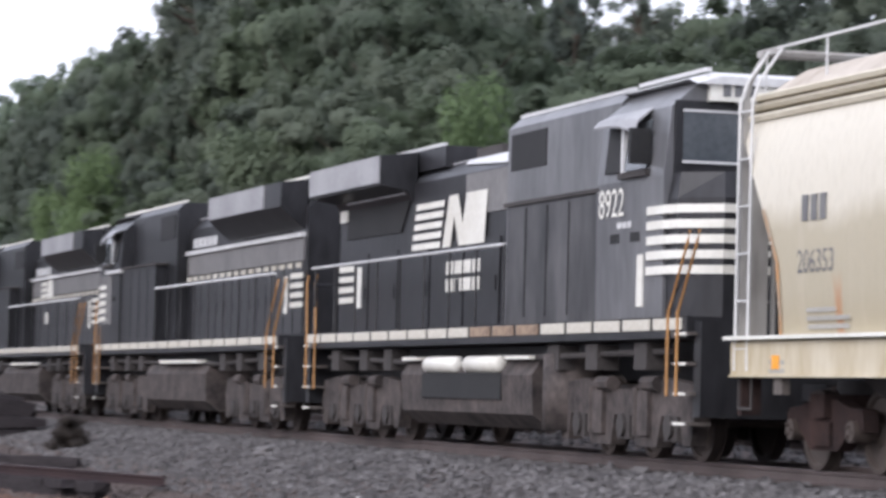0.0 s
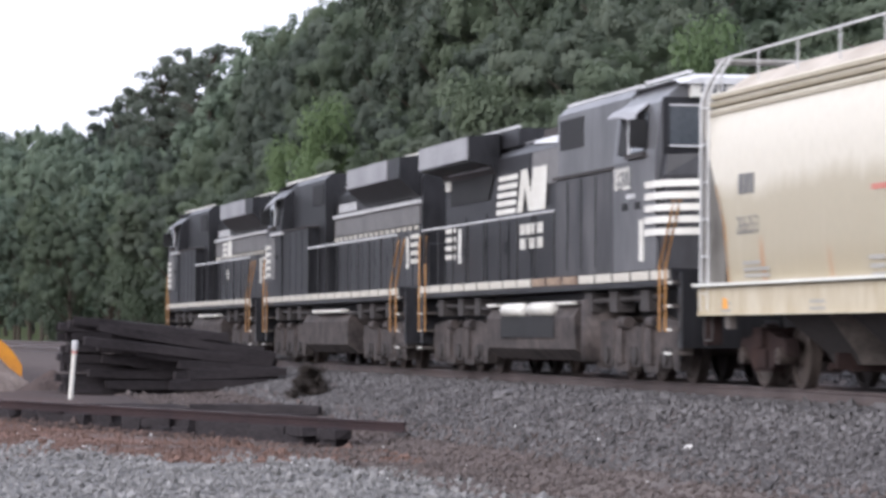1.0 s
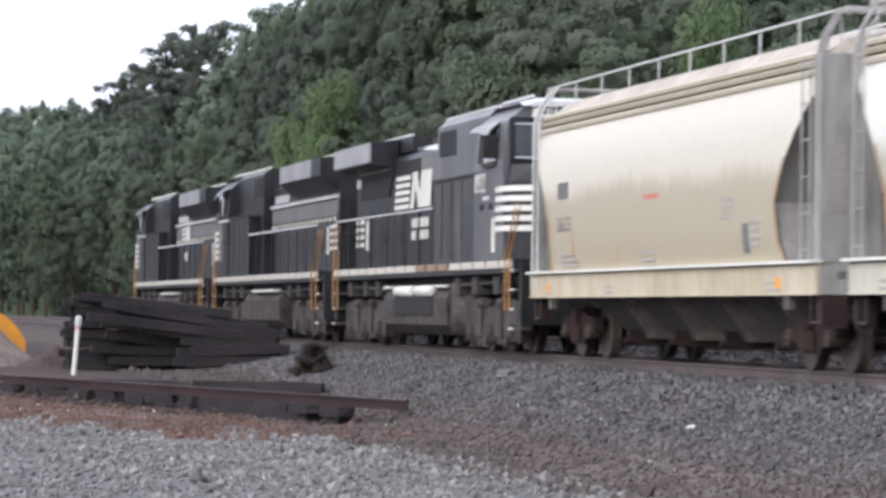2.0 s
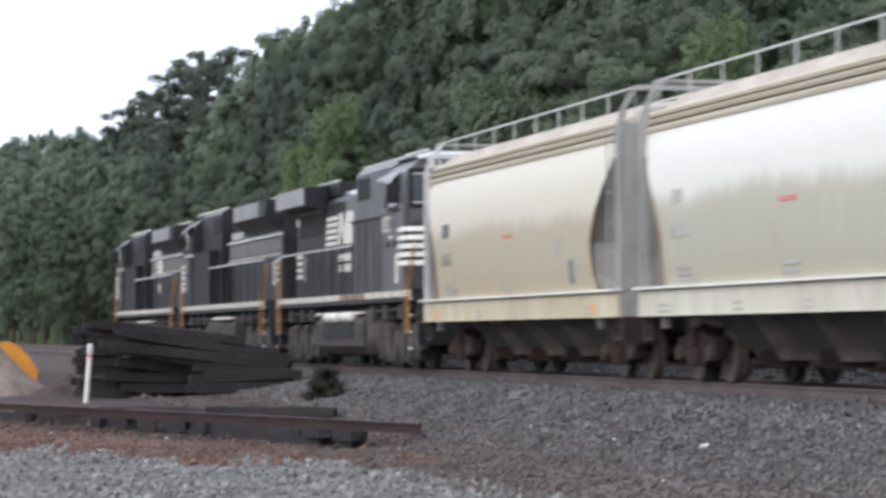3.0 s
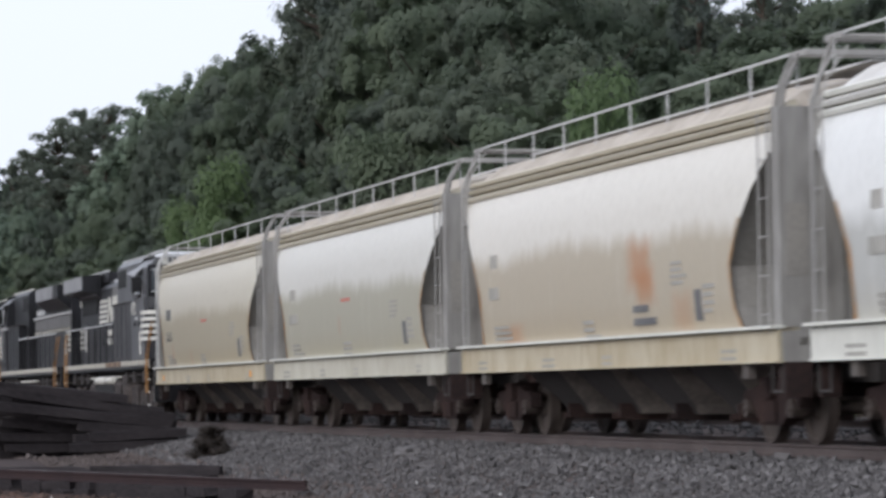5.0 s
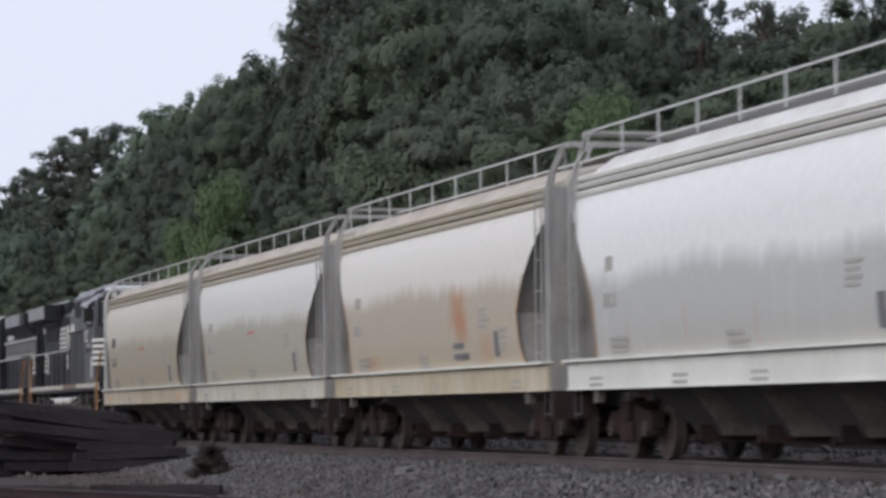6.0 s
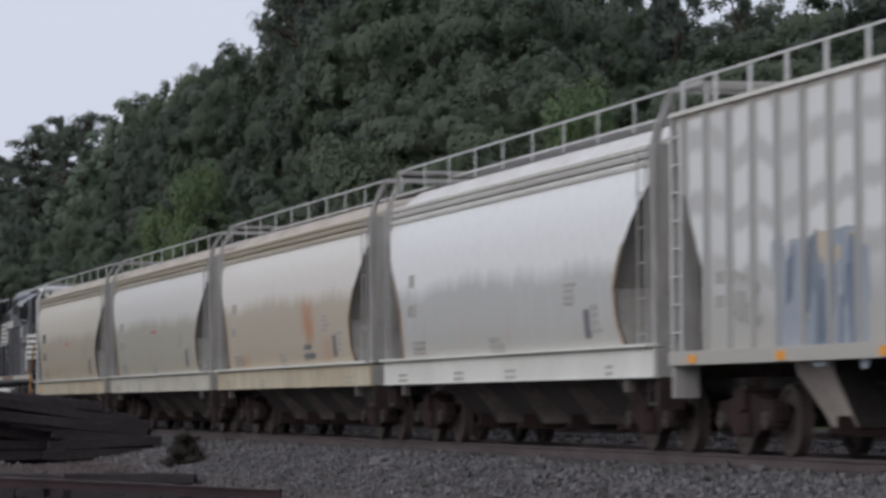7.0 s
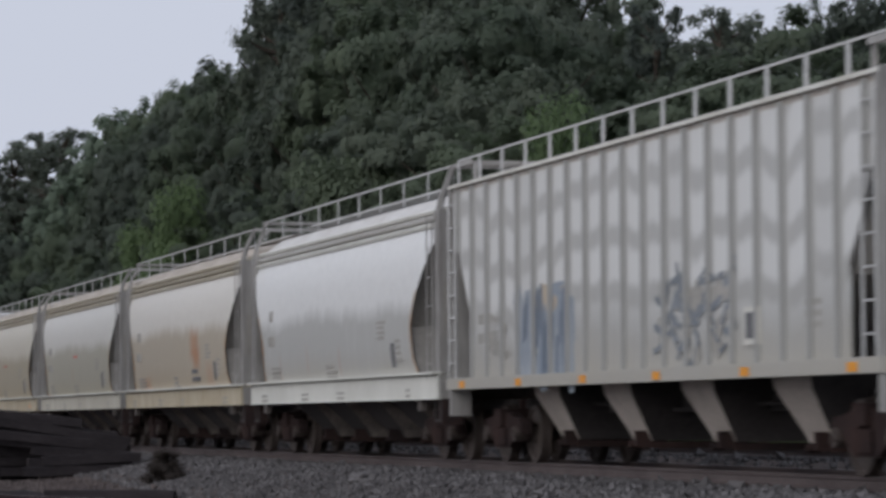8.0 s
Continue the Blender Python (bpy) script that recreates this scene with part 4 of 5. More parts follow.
def locomotive(xc, turned, style, label):
    eng = new("locomotive")
    eng.matrix_basis = pose(xc, TRACK_Y, 0, 0, 0, 180 if turned else 0)
    tagged(eng, label, "locomotive", "engines at the head of the train")
    ge = style == "ge"
    # frame, walkway and the white dashed edge
    bm = bmesh.new()
    box(bm, -10.1, 10.1, -1.5, 1.5, 1.5, 1.76)
    box(bm, -10.3, 10.3, -0.5, 0.5, 1.0, 1.5)
    part("frame", bm, M["black"], eng, bevel=0.015)
    bm = bmesh.new()
    box(bm, -0.52, 0.52, -0.008, 0.008, 0, 0.14)
    dash = mesh_of("edge_dash", bm, M["dash"])
    rusty = dash.copy()
    rusty.materials[0] = M["worn_dash"]
    for s in (-1, 1):
        for k in range(17):
            worn = ge and k in (9, 10, 11)
            shared("edge_dash", rusty if worn else dash, eng, Matrix.Translation((-9.45 + 1.18 * k, s * 1.512, 1.6)))
    # hood
    hw = 0.95
    bm = bmesh.new()
    prof = [(-hw, 1.76), (-hw, 4.15), (-hw + 0.22, 4.38), (hw - 0.22, 4.38), (hw, 4.15), (hw, 1.76)]
    loft(bm, [[(x, a, b) for a, b in prof] for x in (-9.9, 1.4)])
    part("engine_hood", bm, M["black"], eng, "black engine hood", bevel=0.02)
    for s in (-1, 1):
        bm = bmesh.new()
        box(bm, -0.36, 0.36, -0.014, 0.014, 0, 1.3)
        box(bm, 0.22, 0.3, -0.03, 0.03, 0.5, 0.72)
        door = mesh_of("hood_door", bm, M["hood_grey"] if not ge else M["black"], 0.008)
        for k in range(5 if ge else 13):
            wide = Matrix.Diagonal((2.6, 1, 1, 1)) if ge else Matrix()
            shared("hood_door", door, eng, Matrix.Translation((-8.7 + 2.0 * k if ge else -9.3 + 0.8 * k, s * (hw + 0.012), 1.82)) @ wide)
        if not ge:   # pale upper band with a bright ledge above it
            piece("side_band", eng, M["band_grey"], -9.7, 3.6, *sorted((s * hw, s * (hw + 0.03))), 3.16, 3.6, label="grey side band")
            piece("side_ledge", eng, M["silver"], -9.75, 4.4, *sorted((s * hw, s * (hw + 0.09))), 3.6, 3.68, label="bright ledge")
            for k in range(18):      # white dashes under the band
                piece("band_dash", eng, M["dash"], -9.5 + 0.7 * k, -9.1 + 0.7 * k, *sorted((s * hw, s * (hw + 0.035))), 3.04, 3.13)
            piece("cab_ledge", eng, M["silver"], 6.4, 8.3, *sorted((s * 1.5, s * 1.6)), 3.36, 3.44, label="bright ledge below the cab window")
            piece("cab_panel", eng, M["band_grey"], 7.7, 9.2, *sorted((s * 1.5, s * 1.545)), 2.2, 3.34, label="faded grey panel below the cab window")
            bars(eng, -1.6 if s > 0 else -1.6, s * (hw + 0.01) + (0.0 if s < 0 else 0.006), 3.74, 2.6, 0.2, 1, M["silver"])
    # radiator wings at the rear
    for s in (-1, 1):
        bm = bmesh.new()
        if ge:
            prof = [(s * 0.9, 3.75), (s * 1.05, 4.05), (s * 1.5, 4.12), (s * 1.52, 4.6), (s * 0.9, 4.68)]
            loft(bm, [[(x, a, b) for a, b in prof] for x in (-9.95, -4.9)])
        else:
            prof = [(s * 0.9, 3.7), (s * 1.42, 4.15), (s * 1.42, 4.6), (s * 0.9, 4.66)]
            loft(bm, [[(x, a, b) for a, b in prof] for x in (-9.6, -2.9)])
        part("radiator_wing", bm, M["black"], eng, "flared radiator housing", bevel=0.015)
        x0, x1 = (-9.9, -4.95) if ge else (-8.2, -3.0)
        piece("radiator_panel", eng, M["roof_grey"], x0, x1, *sorted((s * (1.52 if ge else 1.42), s * (1.545 if ge else 1.445))), 4.16, 4.6, label="dusty grey radiator panel")
        bm = bmesh.new()
        prism(bm, [(-9.3, 4.02), (-4.9, 4.02), (-5.6, 3.4), (-9.3, 3.4)] if ge else [(-8.6, 4.1), (-3.4, 4.1), (-4.4, 3.72), (-8.6, 3.72)], *sorted((s * (hw - 0.05), s * (hw + 0.025))))
        part("air_intake", bm, M["hole"], eng, "dark recessed grille")
        if ge:
            piece("intake_ledge", eng, M["roof_grey"], -9.0, -5.1, *sorted((s * hw, s * (hw + 0.13))), 3.99, 4.03, label="dusty ledge over the grille")
            piece("number_box", eng, M["white"], -9.75, -9.25, *sorted((s * hw, s * (hw + 0.05))), 3.72, 3.92, label="small pale number box")
            # pale sheet on the shoulder carries the sunlight there as colour
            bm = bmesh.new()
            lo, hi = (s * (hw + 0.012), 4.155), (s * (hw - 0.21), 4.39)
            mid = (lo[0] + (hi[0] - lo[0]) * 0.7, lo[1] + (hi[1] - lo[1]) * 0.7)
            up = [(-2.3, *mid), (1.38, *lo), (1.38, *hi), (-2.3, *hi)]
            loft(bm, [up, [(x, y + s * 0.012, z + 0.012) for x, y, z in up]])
            # grey panel lightens the sunlit upper hood side
            piece("hood_panel", eng, M["band_grey"], -1.7, 1.38, *sorted((s * hw, s * (hw + 0.02))), 3.5, 4.13, label="hood side panel lightened as if sunlit")
            part("hood_shoulder_lit", bm, M["silver"], eng, "hood shoulder sheet painted pale as if sunlit")
    bm = bmesh.new()
    box(bm, -9.9, -3.4, -0.85, 0.85, 4.36, 4.7)
    for x in (-8.8, -7.0, -5.2):
        cyl(bm, (x, 0, 4.7), (0, 0, 1), 0.62, 0.05, 20)
    part("radiator_top", bm, M["black"], eng, bevel=0.02)
    bm = bmesh.new()
    box(bm, -2.8, -1.4, -0.5, 0.5, 4.38, 4.62)
    box(bm, -0.9, 0.3, -0.35, 0.35, 4.38, 4.56)
    tube(bm, [(0.7, -0.5, 4.3), (0.7, -0.5, 4.75)], 0.03, 6)
    part("exhaust_stack", bm, M["dark_gear"], eng)
    piece("hood_roof_sheet", eng, M["roof_grey"], -3.3, 1.3, -0.75, 0.75, 4.382, 4.41, label="pale hood roof")
    for s in (-1, 1):    # pale strips stand in for glints along the roof edges
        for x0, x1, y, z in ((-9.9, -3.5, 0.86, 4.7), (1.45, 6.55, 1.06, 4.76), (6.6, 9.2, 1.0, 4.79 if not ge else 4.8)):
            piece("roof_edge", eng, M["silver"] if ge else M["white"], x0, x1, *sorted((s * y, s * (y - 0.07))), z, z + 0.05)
    # cabinet behind the cab
    bm = bmesh.new()
    prof = [(-1.22, 1.76), (-1.22, 4.6), (-1.05, 4.76), (1.05, 4.76), (1.22, 4.6), (1.22, 1.76)]
    loft(bm, [[(x, a, b) for a, b in prof] for x in (1.4, 6.6)])
    part("electrical_cabinet", bm, M["cab_grey"] if ge else M["black"], eng, "faded grey cabinet with a dark grille", bevel=0.02)
    for s in (-1, 1):
        piece("grille", eng, M["hole"], 1.6, 3.3, *sorted((s * 1.22, s * 1.235)), 3.98, 4.5, label="dark louvred grille")
        bm = bmesh.new()
        box(bm, 2.4, 6.6, *sorted((s * 1.2, s * 1.5)), 1.76, 3.42)
        part("battery_box", bm, M["stained"] if ge else M["black"], eng, bevel=0.02)
        for x in (3.3, 4.3, 5.3):
            piece("panel_seam", eng, M["hole"], x - 0.025, x + 0.025, *sorted((s * 1.5, s * 1.508)), 1.85, 3.36)
        piece("box_ledge", eng, M["dark_gear"], 2.3, 6.7, *sorted((s * 1.2, s * 1.54)), 3.42, 3.47)
    # cab
    bm = bmesh.new()
    prof = [(-1.52, 1.76), (-1.54, 3.5), (-1.45, 4.35), (-1.0, 4.74), (1.0, 4.74), (1.45, 4.35), (1.54, 3.5), (1.52, 1.76)]
    loft(bm, [[(x, a, b) for a, b in prof] for x in (6.6, 9.25)])
    part("cab", bm, M["cab_grey"] if ge else M["black"], eng, "faded black driver's cab", bevel=0.03)
    bm = bmesh.new()
    loft(bm, [[(x, -1.2, 4.7 + d), (x, 1.2, 4.7 + d), (x, 0.9, 4.8 + d), (x, -0.9, 4.8 + d)] for x, d in ((6.5, 0), (9.1, 0), (9.45, -0.08))])
    part("cab_roof", bm, M["silver"] if ge else M["roof_grey"], eng, "pale cab roof")
    for s in (-1, 1):
        for x0, x1 in ((6.95, 7.6), (7.75, 8.6)):
            bm = bmesh.new()
            vs = [(x0, s * 1.535, 3.62), (x1, s * 1.535, 3.62), (x1, s * 1.475, 4.22), (x0, s * 1.475, 4.22)]
            loft(bm, [vs, [(x, y + s * 0.02, z) for x, y, z in vs]])
            part("cab_window", bm, M["glass"] if x0 > 7.7 else M["hole"], eng, "dark cab side window", bevel=0.006)
        bm = bmesh.new()
        rings = []
        for k in range(7):       # sheet awning whose front edge droops
            x, drop = 6.9 + 0.27 * k, 0.16 * (k / 6) ** 3
            rings.append([(x, s * 1.44, 4.36), (x, s * 1.64, 4.27 - drop * 0.5), (x, s * 1.7, 4.19 - drop), (x, s * 1.705, 4.215 - drop), (x, s * 1.64, 4.3 - drop * 0.5), (x, s * 1.44, 4.39)])
        loft(bm, rings)
        part("window_awning", bm, M["roof_grey"], eng, "pale drooping window awning")
        piece("window_post", eng, M["silver"], 7.62, 7.72, *sorted((s * 1.5, s * 1.56)), 3.55, 4.26)
        piece("mirror", eng, M["hole"], 8.62, 8.72, *sorted((s * 1.53, s * 1.8)), 3.66, 4.1, label="dark folding wind deflector")
        piece("arm_rest", eng, M["dark_gear"], 7.6, 8.7, *sorted((s * 1.52, s * 1.6)), 3.52, 3.6, label="dark padded arm rest")
        for x in (7.2, 8.0):
            piece("cab_vent", eng, M["hole"], x, x + 0.35, *sorted((s * 1.53, s * 1.542)), 2.72, 2.84)
    # windscreens on the sloping front
    piece("front_band", eng, M["black"], 9.25, 9.29, -1.42, 1.42, 3.5, 4.42)
    for y0, y1 in ((-1.32, -0.1), (0.1, 1.32)):
        piece("windscreen", eng, M["glass"], 9.29, 9.31, y0, y1, 3.68, 4.28, label="grey windscreen reflecting sky", bevel=0.006)
        piece("screen_trim", eng, M["silver"], 9.29, 9.325, y0, y1, 4.28, 4.31)
        piece("screen_trim", eng, M["silver"], 9.29, 9.325, y0, y1, 3.65, 3.68)
        bm = bmesh.new()
        tube(bm, [(9.36, (y0 + y1) / 2, 4.42), (9.37, (y0 + y1) / 2 + 0.25, 4.1)], 0.015, 5)
        part("wiper", bm, M["hole"], eng)
    piece("number_board", eng, M["white"], 9.26, 9.4, -1.0, 1.0, 4.42, 4.72, label="pale number board over the windscreen", bevel=0.02)
    for y in (-0.85, 0.45):
        for k in range(3):
            piece("number_bar", eng, M["ink"], 9.4, 9.41, y + 0.15 * k, y + 0.15 * k + 0.1, 4.48, 4.66)
    # wide nose with chamfered corners
    bm = bmesh.new()
    base = [(9.25, -1.48), (9.62, -1.48), (10.1, -1.05), (10.1, 1.05), (9.62, 1.48), (9.25, 1.48)]
    top = [(9.25, -1.42), (9.55, -1.42), (9.95, -1.0), (9.95, 1.0), (9.55, 1.42), (9.25, 1.42)]
    loft(bm, [[(x, y, 1.76) for x, y in base], [(x, y, 3.2) for x, y in base], [(x, y, 3.52) for x, y in top]])
    part("nose", bm, M["black"], eng, "wide black nose with white bands", bevel=0.03)
    for k in range(5):
        z = 2.28 + 0.185 * k
        bm = bmesh.new()
        g = 0.012
        b0 = 8.68 if ge else 8.3
        o = [(b0, -1.557), (9.27, -1.557), (9.62 + g, -1.48 - g), (10.1 + g, -1.05 - g), (10.1 + g, 1.05 + g), (9.62 + g, 1.48 + g), (9.27, 1.557), (b0, 1.557)]
        i = [(b0, -1.46), (9.26, -1.46), (9.6, -1.46), (10.08, -1.04), (10.08, 1.04), (9.6, 1.46), (9.26, 1.46), (b0, 1.46)]
        a = [[bm.verts.new((x, y, q)) for x, y in l] for l in (o, i) for q in (z, z + 0.105)]
        for n in range(7):
            bm.faces.new((a[0][n], a[0][n + 1], a[1][n + 1], a[1][n]))
            bm.faces.new((a[1][n], a[1][n + 1], a[3][n + 1], a[3][n]))
            bm.faces.new((a[2][n], a[0][n], a[0][n + 1], a[2][n + 1]))
        part("nose_band", bm, M["white"], eng, "white band round the nose")
    # ends: plough, steps, gold grab rails, coupler
    for e in (-1, 1):
        bm = bmesh.new()
        x0, x1 = sorted((e * 10.1, e * 10.35))
        box(bm, x0, x1, -1.4, 1.4, 0.55, 1.7)
        box(bm, min(e * 10.3, e * 11.15), max(e * 10.3, e * 11.15), -0.11, 0.11, 0.78, 0.98)
        part("pilot", bm, M["black"], eng, bevel=0.02)
        for s in (-1, 1):
            for k in range(4):
                a, b = sorted((e * 9.55, e * 10.2))
                piece("step", eng, M["grime"], a, b, *sorted((s * 1.2, s * 1.5)), 0.45 + 0.36 * k, 0.49 + 0.36 * k)
                a, b = sorted((e * 9.7, e * 10.1))
                piece("step_edge", eng, M["white"], a, b, *sorted((s * 1.5, s * 1.512)), 0.45 + 0.36 * k, 0.485 + 0.36 * k)
            for x in (9.5, 9.85) if ge and e > 0 else (9.2, 9.85):
                handrail(eng, [(e * x, s * 1.53, 0.8), (e * x, s * 1.53, 1.8), (e * (x + 0.42), s * 1.45, 2.65), (e * (x + 0.42), s * 1.42, 2.8)], [], M["handrail"], 0.021, "grab_rail")
        handrail(eng, [(e * 10.3, -0.9, 1.7), (e * 10.3, -0.9, 2.7), (e * 10.3, 0.9, 2.7), (e * 10.3, 0.9, 1.7)], [], M["black"], 0.026, "end_rail")
    for s in (-1, 1):
        xs = np.linspace(-9.4, 2.3, 9)
        rail = handrail(eng, [(-9.7, s * 1.5, 2.9), (2.3, s * 1.5, 2.9)], [], M["silver"], 0.022 if ge else 0.03)
        for x in xs:
            handrail(rail, [(x, s * 1.5, 1.76), (x, s * 1.5, 2.9)], [], M["black"], 0.018, "handrail_post")
    # tank, reservoirs, trucks
    bm = bmesh.new()
    prof = [(-1.15, 0.3), (-1.42, 0.5), (-1.45, 1.05), (-1.3, 1.3), (1.3, 1.3), (1.45, 1.05), (1.42, 0.5), (1.15, 0.3)]
    loft(bm, [[(x, a, b) for a, b in prof] for x in ((-3.5, 3.6) if ge else (-3.2, 3.4))])
    part("fuel_tank", bm, M["grime_pale"], eng, "dusty grey fuel tank", bevel=0.03)
    for s in (-1, 1):
        if ge:
            # no hollow here: a flat black plate paints the recess's shade
            piece("tank_recess", eng, M["hole"], -2.2, 2.1, *sorted((s * 1.43, s * 1.462)), 0.7, 1.08, label="flat black plate painted as the tank's shaded recess")
            for x0, x1 in ((-3.4, -2.5), (2.3, 3.5)):
                piece("tank_edge", eng, M["white"], x0, x1, *sorted((s * 1.3, s * 1.47)), 1.27, 1.32, label="bright plate on the tank's edge")
            for x in (-1.1, 1.15):
                bm = bmesh.new()
                tube(bm, [(x - 0.86, s * 1.42, 1.2), (x - 0.8, s * 1.42, 1.2), (x + 0.8, s * 1.42, 1.2), (x + 0.86, s * 1.42, 1.2)], [0.07, 0.125, 0.125, 0.07], 14)
                part("air_tank", bm, M["white"], eng, "white air reservoir", smooth=True)
            bm = bmesh.new()
            cyl(bm, (4.25, s * 1.05, 0.82), (0, 0, 1), 0.42, 0.52, 18)
            part("blower_duct", bm, M["grime_pale"], eng, "dusty round-ended duct behind the tank", smooth=True)
        else:
            piece("tank_step", eng, M["white"], -2.6, 1.5, *sorted((s * 1.3, s * 1.52)), 1.27, 1.34, label="bright tank edge")
        bm = bmesh.new()
        tube(bm, [(-9, s * 1.3, 1.35), (-4, s * 1.35, 1.25), (4, s * 1.35, 1.3), (9, s * 1.3, 1.35)], 0.04, 6)
        for x in (-8.2, -6.2, -4.6, 4.4, 6.1, 8.1):
            box(bm, x - 0.25, x + 0.25, *sorted((s * 1.1, s * 1.4)), 1.12, 1.46)
        part("piping", bm, M["dark_gear"], eng)
    for x in (-7.0, 7.0):
        shared("engine_truck", ENGINE_TRUCK, eng, Matrix.Translation((x, 0, 0)))
        for dx in (-1.85, 0, 1.85):
            for spin in (0, 180):
                shared("axle_box", JOURNAL, eng, pose(x + dx, 0, 0, 0, 0, spin))
            w = shared("wheelset", ENGINE_WHEEL, eng, Matrix.Translation((x + dx, 0, 0.52)))
            WHEELS.append((w, x + dx, -0.52 if turned else 0.52))
    # paint marks on both flanks: plain slanted bars and a white block
    for s in (-1, 1):
        y = s * (hw + 0.03)
        if ge:
            stripes(eng, -5.9, -4.2, y, 3.06, 5, 0.1, 0.06, 0.35, M["white"])
            bm = bmesh.new()
            for o in ([(-2.95, 3.05), (-2.5, 3.05), (-2.15, 3.85), (-2.6, 3.85)], [(-2.5, 3.85), (-2.1, 3.85), (-1.6, 3.05), (-2.0, 3.05)], [(-1.95, 3.05), (-0.6, 3.05), (-0.45, 3.85), (-1.6, 3.85)]):
                prism(bm, o, *sorted((y, y + s * 0.008)))
            part("emblem", bm, M["white"], eng, "white block emblem")
            bars(eng, -2.7, y + (0.006 if s > 0 else 0), 2.62, 2.0, 0.2, 1, M["white"])
            bars(eng, -2.7, y + (0.006 if s > 0 else 0), 2.35, 2.0, 0.2, 1, M["white"])
            me = text_mesh("8922", 0.52)
            me.materials.append(M["white"])
            ob = shared("engine_number", me, eng, Matrix.Translation((6.72 if s < 0 else 8.2, s * 1.55, 3.06)) @ pose(0, 0, 0, 90, 0, 0 if s < 0 else 180))
            tagged(ob, "white painted engine number")
            bars(eng, 7.5, s * 1.545 + (0 if s < 0 else 0.006), 2.9, 0.6, 0.08, 1, M["silver"])
            piece("door_panel", eng, M["white"], 8.3, 8.52, *sorted((s * 1.5, s * 1.545)), 1.9, 2.55, label="white strip beside the steps")
        elif style == "first":
            stripes(eng, -1.2, -0.2, y, 3.12, 4, 0.1, 0.06, 0.0, M["white"])
            piece("emblem", eng, M["white"], 0.0 - 2.2, -1.35, *sorted((y, y + s * 0.008)), 3.1, 3.72, label="white block emblem")
            piece("paint_block", eng, M["white"], -1.6, -1.0, *sorted((y, y + s * 0.008)), 2.4, 2.7)
        stripes(eng, -9.75, -8.7, s * (hw + 0.035), 2.3, 4, 0.1, 0.08, 0.0, M["white"])
        piece("paint_block", eng, M["white"], -8.45, -8.15, *sorted((s * (hw + 0.03), s * (hw + 0.04))), 2.2, 2.9)
    return eng


CARS.append(locomotive(-48.7, False, "ge", "faded black freight locomotive with white nose bands and emblem"))
CARS.append(locomotive(-71.05, True, "emd", "black locomotive with a grey side band"))
CARS.append(locomotive(-93.45, True, "first", "leading black locomotive with a small white emblem"))


# ---- woods behind the tracks ----
def quick_mesh(name, verts, faces, material):
    me = bpy.data.meshes.new(name)
    me.from_pydata(verts, [], faces)
    me.materials.append(material)
    return me


